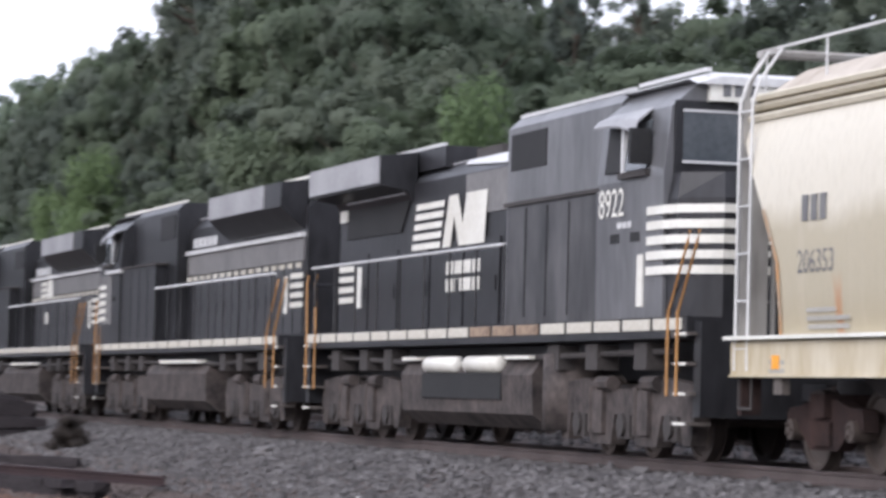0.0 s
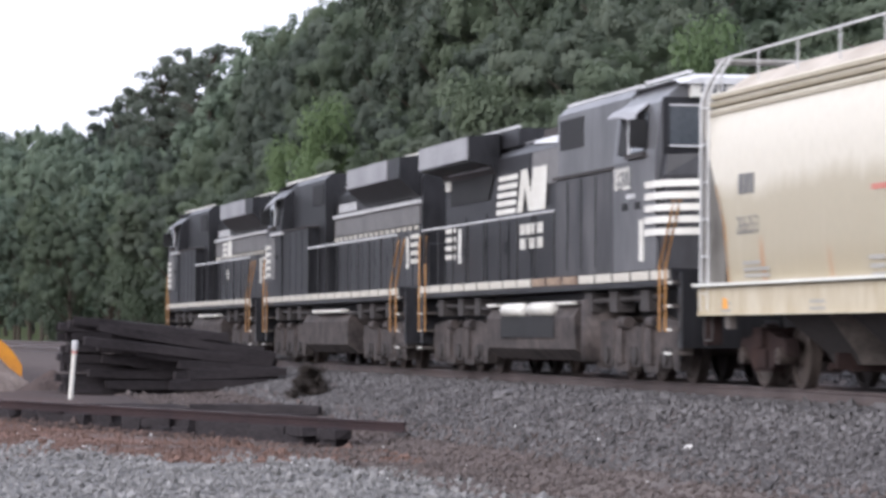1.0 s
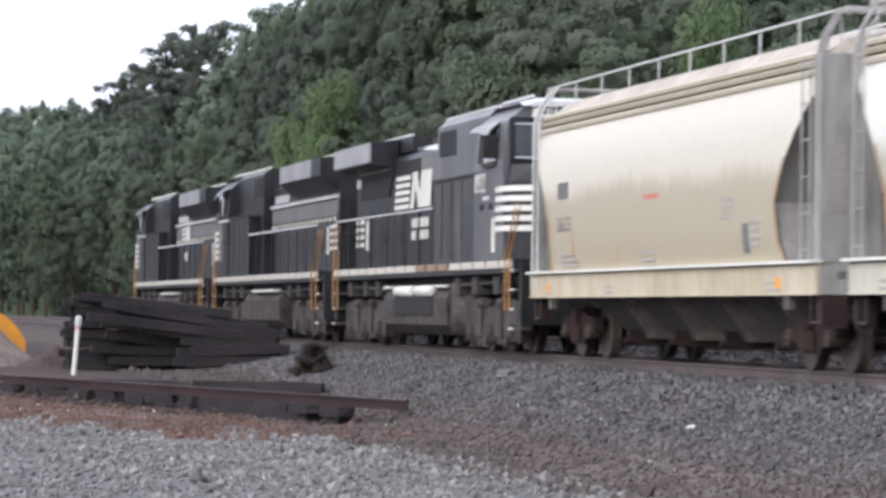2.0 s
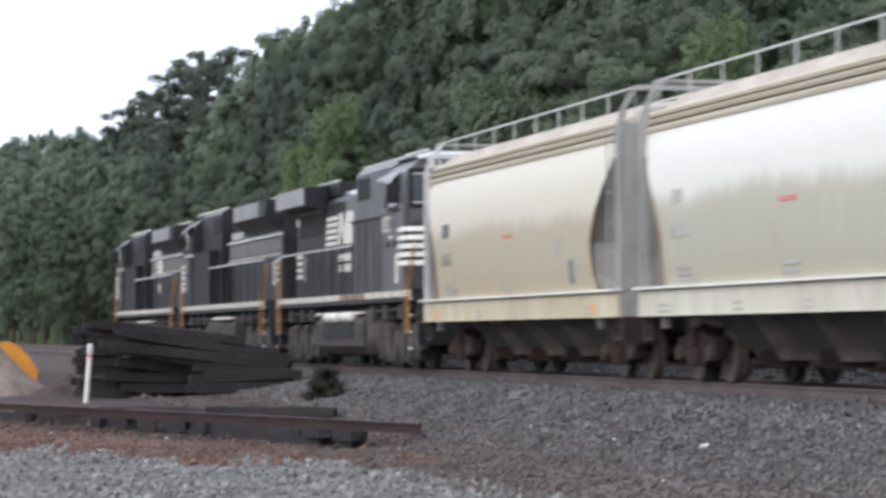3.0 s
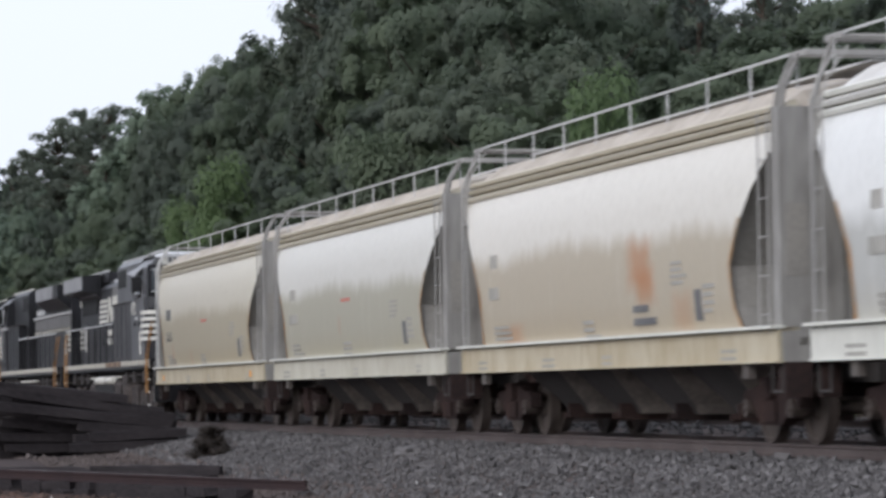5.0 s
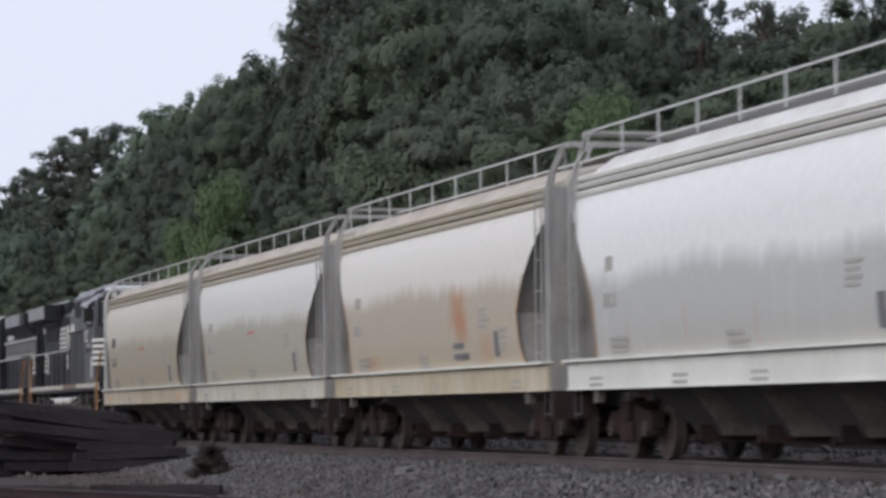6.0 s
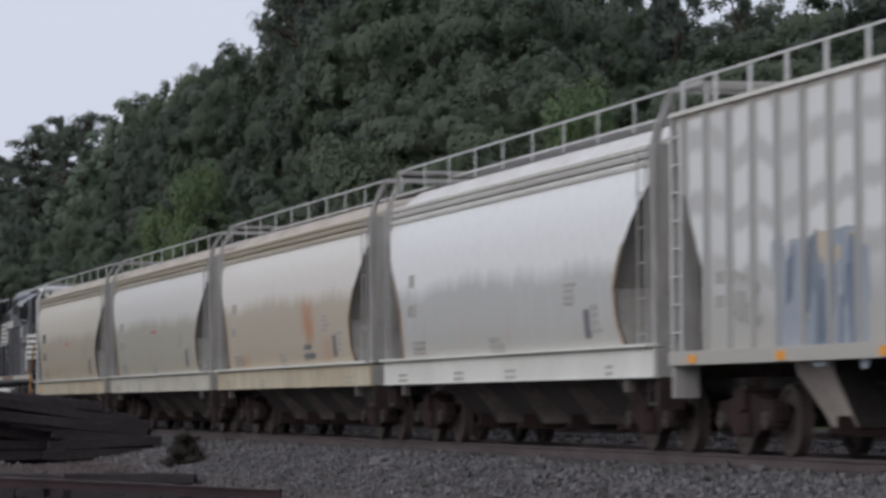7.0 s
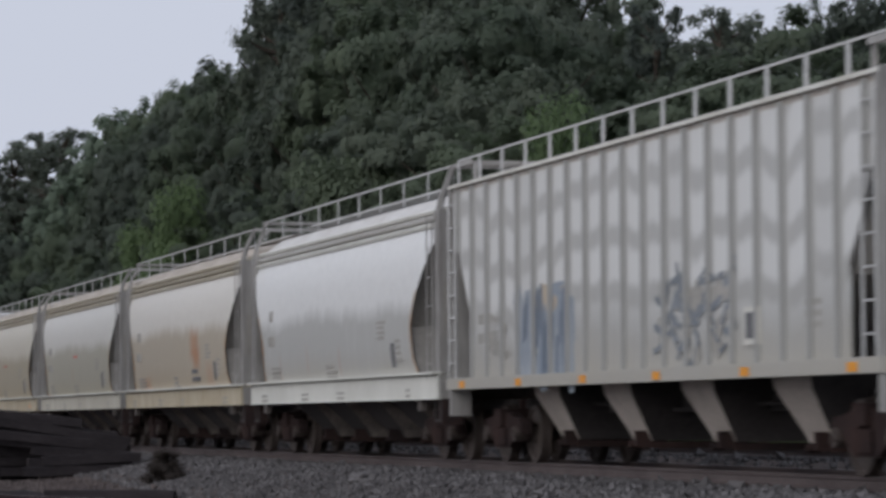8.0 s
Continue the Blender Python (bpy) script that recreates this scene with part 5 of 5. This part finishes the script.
def crown_mesh(name, seed, material, kind, leaves=9000, leaf=0.24, low=0.25):
    """A crown one unit tall from base to tip: clumps of leaf cards with gaps between."""
    rng = np.random.default_rng(seed)
    clumps = []
    if kind == "pine":
        for k in range(130):
            h = 0.3 + 0.68 * (k + rng.random()) / 130
            reach = 0.2 * (1.06 - h) ** 0.36
            a = rng.uniform(0, 6.28)
            d = reach * rng.uniform(0.15, 1.0)
            clumps.append((d * math.cos(a), d * math.sin(a), h, 0.026 * rng.uniform(0.6, 1.4), 0.015))
    elif kind == "bush":
        for k in range(40):
            a, h = rng.uniform(0, 6.28), rng.random()
            d = 0.42 * math.sqrt(rng.random()) * (1 - 0.5 * h)
            clumps.append((d * math.cos(a), d * math.sin(a), 0.08 + 0.84 * h, 0.15 * rng.uniform(0.7, 1.3), 0.12))
    else:
        lobes = [(0, 0, 0.62, 0.22)]
        for k in range(13):      # boughs stand out from the crown like smaller domes
            a, h = 2.4 * k + rng.uniform(-0.5, 0.5), low + (0.88 - low) * (k + rng.random()) / 13
            d = 0.25 * math.sqrt(max(0.05, 1 - ((h - 0.5) / 0.5) ** 2)) * rng.uniform(0.6, 1.0)
            lobes.append((d * math.cos(a), d * math.sin(a), h, rng.uniform(0.08, 0.15)))
        for x, y, z, r in lobes:
            for k in range(max(8, int(1500 * r * r))):
                v = rng.normal(size=3)
                v[2] = abs(v[2]) * 1.1 - 0.35
                v /= np.linalg.norm(v)
                rr = r * rng.uniform(0.7, 1.08)
                clumps.append((x + v[0] * rr, y + v[1] * rr, z + v[2] * rr * 0.85, 0.03 * rng.uniform(0.6, 1.6), 0.026, *(v * 1.3)))
    cl = np.array([(*c, 0, 0, 0)[:8] for c in clumps])
    which = rng.integers(len(cl), size=leaves)
    g = rng.normal(size=(leaves, 3))
    g /= np.linalg.norm(g, axis=1)[:, None]
    g *= rng.uniform(0.25 if kind == "pine" else 0.4, 1.0, (leaves, 1))
    c = cl[which]
    p = c[:, :3] + g * np.stack([c[:, 3], c[:, 3], np.maximum(c[:, 4], 0.02)], 1)
    p[:, 2] = np.maximum(p[:, 2], 0.03)
    p[:, 2] *= 0.998 / p[:, 2].max()
    face = g * 0.8 + c[:, 5:8] + (0, 0, 0.42) + 0.25 * rng.normal(size=(leaves, 3))      # leaves turned outwards
    u = np.cross(face, rng.normal(size=(leaves, 3)))
    u /= np.linalg.norm(u, axis=1)[:, None]
    w = np.cross(face, u)
    w /= np.linalg.norm(w, axis=1)[:, None]
    s = leaf / 15 * rng.uniform(0.6, 1.4, (leaves, 1))
    k = 0.3 if kind == "pine" else 0.75
    verts = np.stack([p - u * s, p + u * s * 0.6 + w * s * k, p + u * s * 0.7 - w * s * k], 1).reshape(-1, 3)
    faces = np.arange(leaves * 3).reshape(-1, 3)
    return quick_mesh(name, verts.tolist(), faces.tolist(), material), cl


def trunk_mesh(name, seed, cl, kind):
    rng = random.Random(seed)
    bm = bmesh.new()
    top = 0.96 if kind == "pine" else 0.72
    lean = [(rng.uniform(-0.01, 0.01), rng.uniform(-0.01, 0.01)) for _ in range(6)]
    pts = [(lean[i][0], lean[i][1], top * i / 5 - 0.03) for i in range(6)]
    tube(bm, pts, [0.021, 0.017, 0.014, 0.011, 0.008, 0.003], 7)
    for k in range(0, len(cl), 3 if kind == "pine" else 12):
        x, y, z = cl[k][:3]
        z0 = max(0.12, min(top * 0.95, z - (0.03 if kind == "pine" else 0.2)))
        tube(bm, [(0, 0, z0), (x * 0.5, y * 0.5, (z0 + z) / 2 - 0.005), (x, y, z)], [0.006, 0.004, 0.0015], 5)
    return mesh_of(name, bm, M["bark"])


KINDS = []
for i, (mat, kind, n, leaf) in enumerate((("leaf_dark", "broad", 30000, 0.12), ("leaf_mid", "broad", 30000, 0.12), ("leaf_dark", "broad", 30000, 0.12), ("leaf_mid", "broad", 30000, 0.12),
                                          ("needle", "pine", 14000, 0.14), ("needle", "pine", 14000, 0.14), ("leaf_light", "bush", 22000, 0.2), ("leaf_mid", "bush", 22000, 0.22), ("leaf_hazed", "broad", 15000, 0.19), ("leaf_hazed", "broad", 15000, 0.19))):
    cm, cl = crown_mesh("crown", 40 + i, M[mat], kind, n, leaf, 0.5 if i in (2, 3) else 0.1 if i > 7 else 0.25)
    KINDS.append((cm, trunk_mesh("trunk", 60 + i, cl, kind), kind))
TREE_LABELS = {"broad": ("dense dark-green broadleaf tree on the wooded slope", "tree"), "pine": ("tall pine with open layered branches", "tree"),
               "bush": ("leafy green bush at the wood's edge", "bush")}


def plant(x, y, height, k, spread=1.0, turn=0.0, label=""):
    cm, tm, kind = KINDS[k]
    ob = new("pine_tree" if kind == "pine" else "tree" if kind == "broad" else "bush")
    ob.location = (x, y, ground_z(x, y) - 0.1)
    ob.rotation_euler = (0, 0, turn)
    ob.scale = (height * spread, height * spread, height)
    for nm, me in (("crown", cm), ("trunk", tm)):
        c = new(nm, me)
        c.parent = ob
    lab, cat = TREE_LABELS[kind]
    return tagged(ob, label or lab, cat, "woods beside the railway")


def skyline(az):
    """How high the wood's top stands over the eye, in degrees, by bearing off the track."""
    return float(np.interp(az, (0, 3, 3.8, 5, 5.8, 6.6, 7.35, 7.75, 8.75, 9.6, 10.6, 11.4, 16.5, 16.85, 17.1, 17.6, 18.2, 18.6, 19.3, 22, 40, 60, 90),
                           (2.4, 3.0, 3.5, 3.55, 3.6, 3.75, 4.3, 5.3, 5.85, 6.0, 6.1, 8.0, 8.2, 7.1, 6.65, 6.8, 6.65, 7.1, 7.3, 7.6, 9, 12, 14)))


def on_bearing(az, depth):
    return -depth / math.tan(radians(az)), depth


rng = random.Random(21)
for depth, gap, share in ((25.5, 4.6, 0.7), (30.5, 5.2, 0.9), (37, 5.2, 1.02)):
    x = -40 - rng.uniform(0, 3) - (depth - 25) * 1.2
    while x > -560:
        az = math.degrees(math.atan2(depth, -x))
        d = math.hypot(x, depth)
        side = math.degrees((2.2 if d > 140 else 2.9) / d)
        el = min(skyline(az - side), skyline(az), skyline(az + side))
        h = (0.72 + d * math.tan(radians(el)) - ground_z(x, depth)) * share * rng.uniform(0.94, 1.0)
        big = 1.0 + max(0, -x - 120) / 110
        # beyond about 235 m most trees take the haze-lightened leaf
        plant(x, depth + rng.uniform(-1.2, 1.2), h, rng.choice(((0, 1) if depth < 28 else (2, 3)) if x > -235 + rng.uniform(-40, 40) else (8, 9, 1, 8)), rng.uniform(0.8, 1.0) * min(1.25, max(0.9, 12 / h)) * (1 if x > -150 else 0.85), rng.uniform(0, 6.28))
        x -= gap * rng.uniform(0.8, 1.25) * big
# unseen trees added beyond the camera's side, to darken reflections in the train
cm, cl = crown_mesh("crown", 77, M["leaf_dark"], "broad", 5000, 0.34)
KINDS.append((cm, trunk_mesh("trunk", 78, cl, "broad"), "broad"))
for k in range(34):
    x = -75 - 13 * k
    plant(x + rng.uniform(-3, 3), -15 + rng.uniform(-4, 3) + (k % 2) * -7, rng.uniform(13, 18), 10, 1.1, rng.uniform(0, 6.28), "unseen tree added to darken the train's reflections")
# the pines that stand out against the sky
for az, depth, el, k in ((7.4, 34, 4.9, 4), (7.05, 36, 4.8, 5), (6.65, 34, 4.5, 4), (6.3, 36, 4.15, 5), (5.9, 35, 3.85, 4), (11.15, 33, 7.9, 5), (11.8, 33, 8.2, 4), (17.45, 34, 7.0, 5), (18.5, 34, 6.9, 4)):
    x, y = on_bearing(az, depth)
    plant(x, y, 0.72 + math.hypot(x, y) * math.tan(radians(el)) - ground_z(x, y), k, 1.3 if az < 10 else 0.85, az)
# brighter bushes at the edge
for az, depth, el, k in ((9.3, 22.7, 4.15, 6), (8.8, 22.6, 3.5, 6), (15.6, 22.7, 5.6, 6), (12.4, 23.6, 4.6, 7), (5.0, 24.6, 1.9, 7), (6.4, 24.5, 2.4, 7), (14.0, 24.6, 4.2, 7), (17.5, 24.5, 4.9, 7)):
    x, y = on_bearing(az, depth)
    plant(x, y, 0.72 + math.hypot(x, y) * math.tan(radians(el)) - ground_z(x, y), k, 0.5 if k == 6 else 0.62, az)


# ---- yard clutter before the train ----
def timber(name, centre, length, w, h, turn, tilt=0.0, roll=0.0, seed=0, label="", category="railway tie", group=""):
    """A weathered sawn timber with split, uneven ends."""
    r = random.Random(seed)
    bm = bmesh.new()
    rings = []
    for i in range(7):
        x = -length / 2 + length * i / 6
        j = [r.uniform(-0.012, 0.012) for _ in range(8)]
        e = 0.85 if i in (0, 6) else 1
        rings.append([(x + r.uniform(-0.03, 0.03) * (i in (0, 6)), s * w / 2 * e + j[n], q * h / 2 * e + j[n + 4])
                      for n, (s, q) in enumerate(((-1, -1), (1, -1), (1, 1), (-1, 1)))])
    loft(bm, rings)
    ob = new(name, mesh_of(name, bm, M["tie"], 0.008))
    ob.matrix_basis = Matrix.Translation(centre) @ pose(0, 0, 0, roll, tilt, turn)
    return tagged(ob, label or "old black creosoted railway tie in a stack", category, group)


# heap of discarded ties: seen across its length
PX, PY = -78.5, 8.9
AX = Vector((-0.12, 0.99, 0)).normalized()       # along the heap, across the view
turn = math.degrees(math.atan2(AX.y, AX.x))
r = random.Random(5)
for layer in range(7):
    z = ground_z(PX, PY) + 0.1 + layer * 0.235
    span = 4.7 - layer * 0.28
    for row in range(4):
        for end in (-1, 1):
            if layer > 4 and end > 0:
                continue
            mid = Vector((PX, PY, z)) + AX * (end * span / 4 - 0.8 + span / 4 + r.uniform(-0.1, 0.16))
            mid += Vector((1, 0.12, 0)) * (row * 0.27 - 0.5 + r.uniform(-0.05, 0.05))
            timber("railway_tie", mid, r.uniform(2.25, 2.6), 0.23, 0.2, turn + r.uniform(-5, 5), r.uniform(-1.2, 2.6), r.uniform(-9, 9), layer * 20 + row * 3 + end, group="stack of old ties")
base = ground_z(PX, PY)
for k, (a, z, ln, tl) in enumerate(((0.3, 1.3, 4.6, 7.5), (0.95, 1.05, 3.9, 9.5), (-0.1, 1.5, 3.6, 6.0), (0.75, 1.2, 4.2, 9.0), (1.25, 0.75, 3.4, 8.0), (0.5, 0.98, 4.4, 6.5), (1.75, 0.62, 2.5, 4.0), (1.6, 0.42, 2.4, 1.0), (1.85, 0.5, 2.3, -2.0), (1.5, 0.25, 2.5, -1.0), (0.3, 0.72, 3.0, 3.0), (0.1, 0.46, 3.2, 1.0), (0.4, 0.22, 3.0, 0.5), (0.0, 0.98, 2.6, 4.0), (0.9, 0.6, 2.8, 5.0))):
    mid = Vector((PX + (0.9 + 0.1 * k if k < 10 else 0.72), PY, base + z)) + AX * a
    timber("long_timber", mid, ln, 0.24, 0.2, turn, tl, 4, 300 + k, "long dark timber sloping over the tie stack", "timber", "stack of old ties")

# old rail on timber blocks, in front of the heap
E0, E1 = Vector((-53.6, 10.17, 0)), Vector((-68.5, 3.2, 0))
way = (E1 - E0).normalized()
yaw = math.degrees(math.atan2(way.y, way.x))
zr, rise = -0.83, 0.0098          # the rail climbs a little towards the heap
bm = bmesh.new()
prof = [(-0.07, 0), (0.07, 0), (0.07, 0.015), (0.012, 0.03), (0.012, 0.12), (0.036, 0.13), (0.036, 0.17), (-0.036, 0.17), (-0.036, 0.13), (-0.012, 0.12), (-0.012, 0.03), (-0.07, 0.015)]
loft(bm, [[(x, a, b + rise * x) for a, b in prof] for x in np.linspace(0, (E1 - E0).length, 6)])
old = new("old_rail", mesh_of("old_rail", bm, M["rail_rust"]))
# upward faces of the head are lightened to paint in its shine
old.data.materials.append(M["rail_shine"])
for f in old.data.polygons:
    f.material_index = 1 if f.normal.z > 0.9 and f.center.z > 0.14 else 0
old.matrix_basis = Matrix.Translation((E0.x, E0.y, zr)) @ pose(0, 0, 0, 0, 0, yaw)
tagged(old, "rusty discarded rail lying on timber blocks", "rail")
side = Vector((-way.y, way.x, 0))
for k in range(15):
    along = 1.9 + 0.93 * k + r.uniform(-0.22, 0.22)
    p = E0 + way * along + side * r.uniform(-0.1, 0.1)
    g = ground_z(p.x, p.y)
    tall = max(0.06, zr + rise * along - g)
    split = r.choice((0.38, 0.5, 0.62, 1.0))
    for lvl, (z0, z1) in enumerate(((0, split), (split, 1.0))[:1 if split == 1.0 else 2]):
        timber("timber_block", (p.x, p.y, g + tall * (z0 + z1) / 2), r.uniform(0.6, 1.15), r.uniform(0.24, 0.4), tall * (z1 - z0) + 0.005, yaw + r.uniform(-16, 16), 0, r.uniform(-3, 3), 500 + 2 * k + lvl,
               "dark timber block under the old rail", "timber", "blocks under the old rail")
scatter("dark_rubble", M["dark_dirt"], 14000, 0.032, (-70, -54.4, 2.5, 11.0), 31, "dark reddish soil crumbs along the old rail",
        keep=lambda x, y: np.abs((x + 53.6) * 0.424 - (y - 10.17) * 0.906 - 0.35) < 0.55 + 0.25 * np.sin(x * 2.1))
for k, (x, y, ln, tw) in enumerate(((-63.2, 9.4, 2.5, 66), (-62.4, 8.8, 2.4, 70), (-62.8, 9.1, 2.5, 64), (-64.5, 8.2, 2.4, 75), (-66.5, 7.2, 2.3, 60), (-65.5, 7.0, 2.5, 72), (-57.2, 8.7, 2.2, 30), (-58.0, 8.1, 1.8, 24))):
    timber("railway_tie", (x, y, ground_z(x, y) + 0.1 + (0.18 if k == 2 else 0)), ln, 0.23, 0.19, tw, 0, 3, 700 + k, "single dark tie lying on the gravel", group="loose ties")

# marker post
mx, my = -73.3, 6.62
g = ground_z(mx, my)
marker = new("marker_post")
marker.matrix_basis = pose(mx, my, g, 0, 0, 0) @ pose(0, 0, 0, -4, 3.5, 0) @ Matrix.Diagonal((0.95, 0.95, 0.87, 1))
tagged(marker, "thin white marker post with a grey cap leaning beside the ties", "post")
bm = bmesh.new()
tube(bm, [(0, 0, -0.1), (0, 0, 0.6), (0, 0, 1.2)], 0.055, 10)
part("shaft", bm, M["white"], marker, "white painted shaft")
bm = bmesh.new()
tube(bm, [(0, 0, 1.2), (0, 0, 1.24), (0, 0, 1.42), (0, 0, 1.45)], [0.06, 0.075, 0.075, 0.04], 10)
part("cap", bm, M["silver"], marker, "grey cap")
bm = bmesh.new()
tube(bm, [(0, 0, 1.13), (0, 0, 1.18)], 0.062, 10)
part("red_ring", bm, M["ink_red"], marker, "faded red ring")


def lump(name, centre, rx, ry, rz, material, seed, label, category, rough=0.42):
    bm = bmesh.new()
    bmesh.ops.create_icosphere(bm, subdivisions=4, radius=1)
    for v in bm.verts:
        n = noise.fractal(v.co * 1.7 + Vector((seed, 0, 0)), 1.0, 2.0, 5)
        v.co *= 1 + rough * n
        v.co = Vector((v.co.x * rx, v.co.y * ry, v.co.z * rz))
    ob = new(name, mesh_of(name, bm, material, smooth=True))
    ob.location = centre
    return tagged(ob, label, category)




def heap(cx, cy, radius, height, material, seed, label):
    """Tipped soil: a slumped cone with clods and rills."""
    verts, faces = [], []
    n, m = 72, 26
    for j in range(m + 1):
        q = j / m
        for i in range(n):
            a = i * math.tau / n
            rr = radius * q * (1 + 0.18 * noise.noise((math.cos(a) * 1.3, math.sin(a) * 1.3, seed)))
            x, y = cx + rr * math.cos(a), cy + rr * math.sin(a)
            z = height * (1 - q) ** 0.85 * (1 + 0.25 * noise.noise((x * 1.1, y * 1.1, seed)))
            z += (0.1 * noise.noise((x * 3.1, y * 3.1, seed + 4)) + 0.06 * noise.noise((x * 8, y * 8, seed))) * (1 - q * 0.6)
            verts.append((x, y, ground_z(x, y) - 0.12 * q + z))
    for j in range(m):
        for i in range(n):
            k = (i + 1) % n
            faces.append((j * n + i, j * n + k, (j + 1) * n + k, (j + 1) * n + i))
    return tagged(new("soil_mound", quick_mesh("soil_mound", verts, faces, material)), label, "soil mound")


heap(-84, 4.75, 2.0, 1.45, M["dirt"], 2, "heap of pale dug soil beside the tie stack")
heap(-82, 7.0, 1.0, 0.5, M["dark_dirt"], 8, "low heap of dark reddish soil")
lump("rock", (-55.0, 12.2, ground_z(-55, 12.2) + 0.02), 0.22, 0.26, 0.12, M["ballast"], 5, "dark flat rock on the bank", "rock")
lump("white_rock", (-40.0, 11.1, ground_z(-40, 11.1) + 0.02), 0.045, 0.065, 0.03, M["white_stone"], 6, "small white rock on the bank", "rock")
lump("white_rock", (-29.0, 4.6, ground_z(-29, 4.6) + 0.02), 0.09, 0.16, 0.05, M["white_stone"], 7, "flat white stone on the gravel", "rock")

# weed clump on the bank
cm, cl = crown_mesh("weed_leaves", 90, M["weed"], "bush", 6000, 0.45)
weed = new("weed_clump", cm)
weed.location, weed.scale = (-68, 10.95, ground_z(-68, 10.95) - 0.05), (1.1, 1.1, 0.72)
tagged(weed, "dark low weed clump on the ballast bank", "weed")

# yellow digger, mostly hidden behind the soil
dig = new("digger")
dig.location = (-96, 6.5, ground_z(-96, 6.5) - 0.25)
tagged(dig, "yellow digger half hidden behind soil heaps", "digger")
bm = bmesh.new()
rings = []
for x, z, h in [(0.1 + 1.6 * k / 14, 0.5 + 0.7 * math.sin(math.pi * (0.12 + 0.78 * k / 14)) - 0.25 * (k / 14) ** 3, 0.27 + 0.08 * math.sin(math.pi * k / 14)) for k in range(15)]:
    rings.append([(0.0 + s * 0.22, x - 0.9, z + q * h) for s, q in ((-1, -1), (1, -1), (1, 1), (-1, 1))])
loft(bm, rings)
part("boom", bm, M["yellow"], dig, "curved yellow boom", bevel=0.02)
bm = bmesh.new()
box(bm, -1.2, -0.3, -1.9, 0.4, 0.5, 1.25)
part("body", bm, M["yellow"], dig, bevel=0.1)
for y in (-1.5, 0.2):
    bm = bmesh.new()
    cyl(bm, (-0.6, y, 0.42), (1, 0, 0), 0.42, 0.5, 18)
    part("wheel", bm, M["hole"], dig, bevel=0.03)


# ---- the train's run ----
def gone(t):
    """How far the train has run, in metres."""
    return 11.514 * t - 0.0711 * t * t + 0.00433 * t ** 3


def motions():
    times = [0.5 * k for k in range(17)]
    for car in CARS:
        home = car.matrix_basis.copy()
        walk(car, [(t, Matrix.Translation((-gone(t), 0, 0)) @ home) for t in times])
    for wheel, x, radius in WHEELS:
        rows = []
        for k in range(241):
            t = k / FPS
            rows.append((t, Matrix.Translation((x, 0, abs(radius))) @ Matrix.Rotation(-gone(t) / radius, 4, "Y")))
        walk(wheel, rows)


motions()
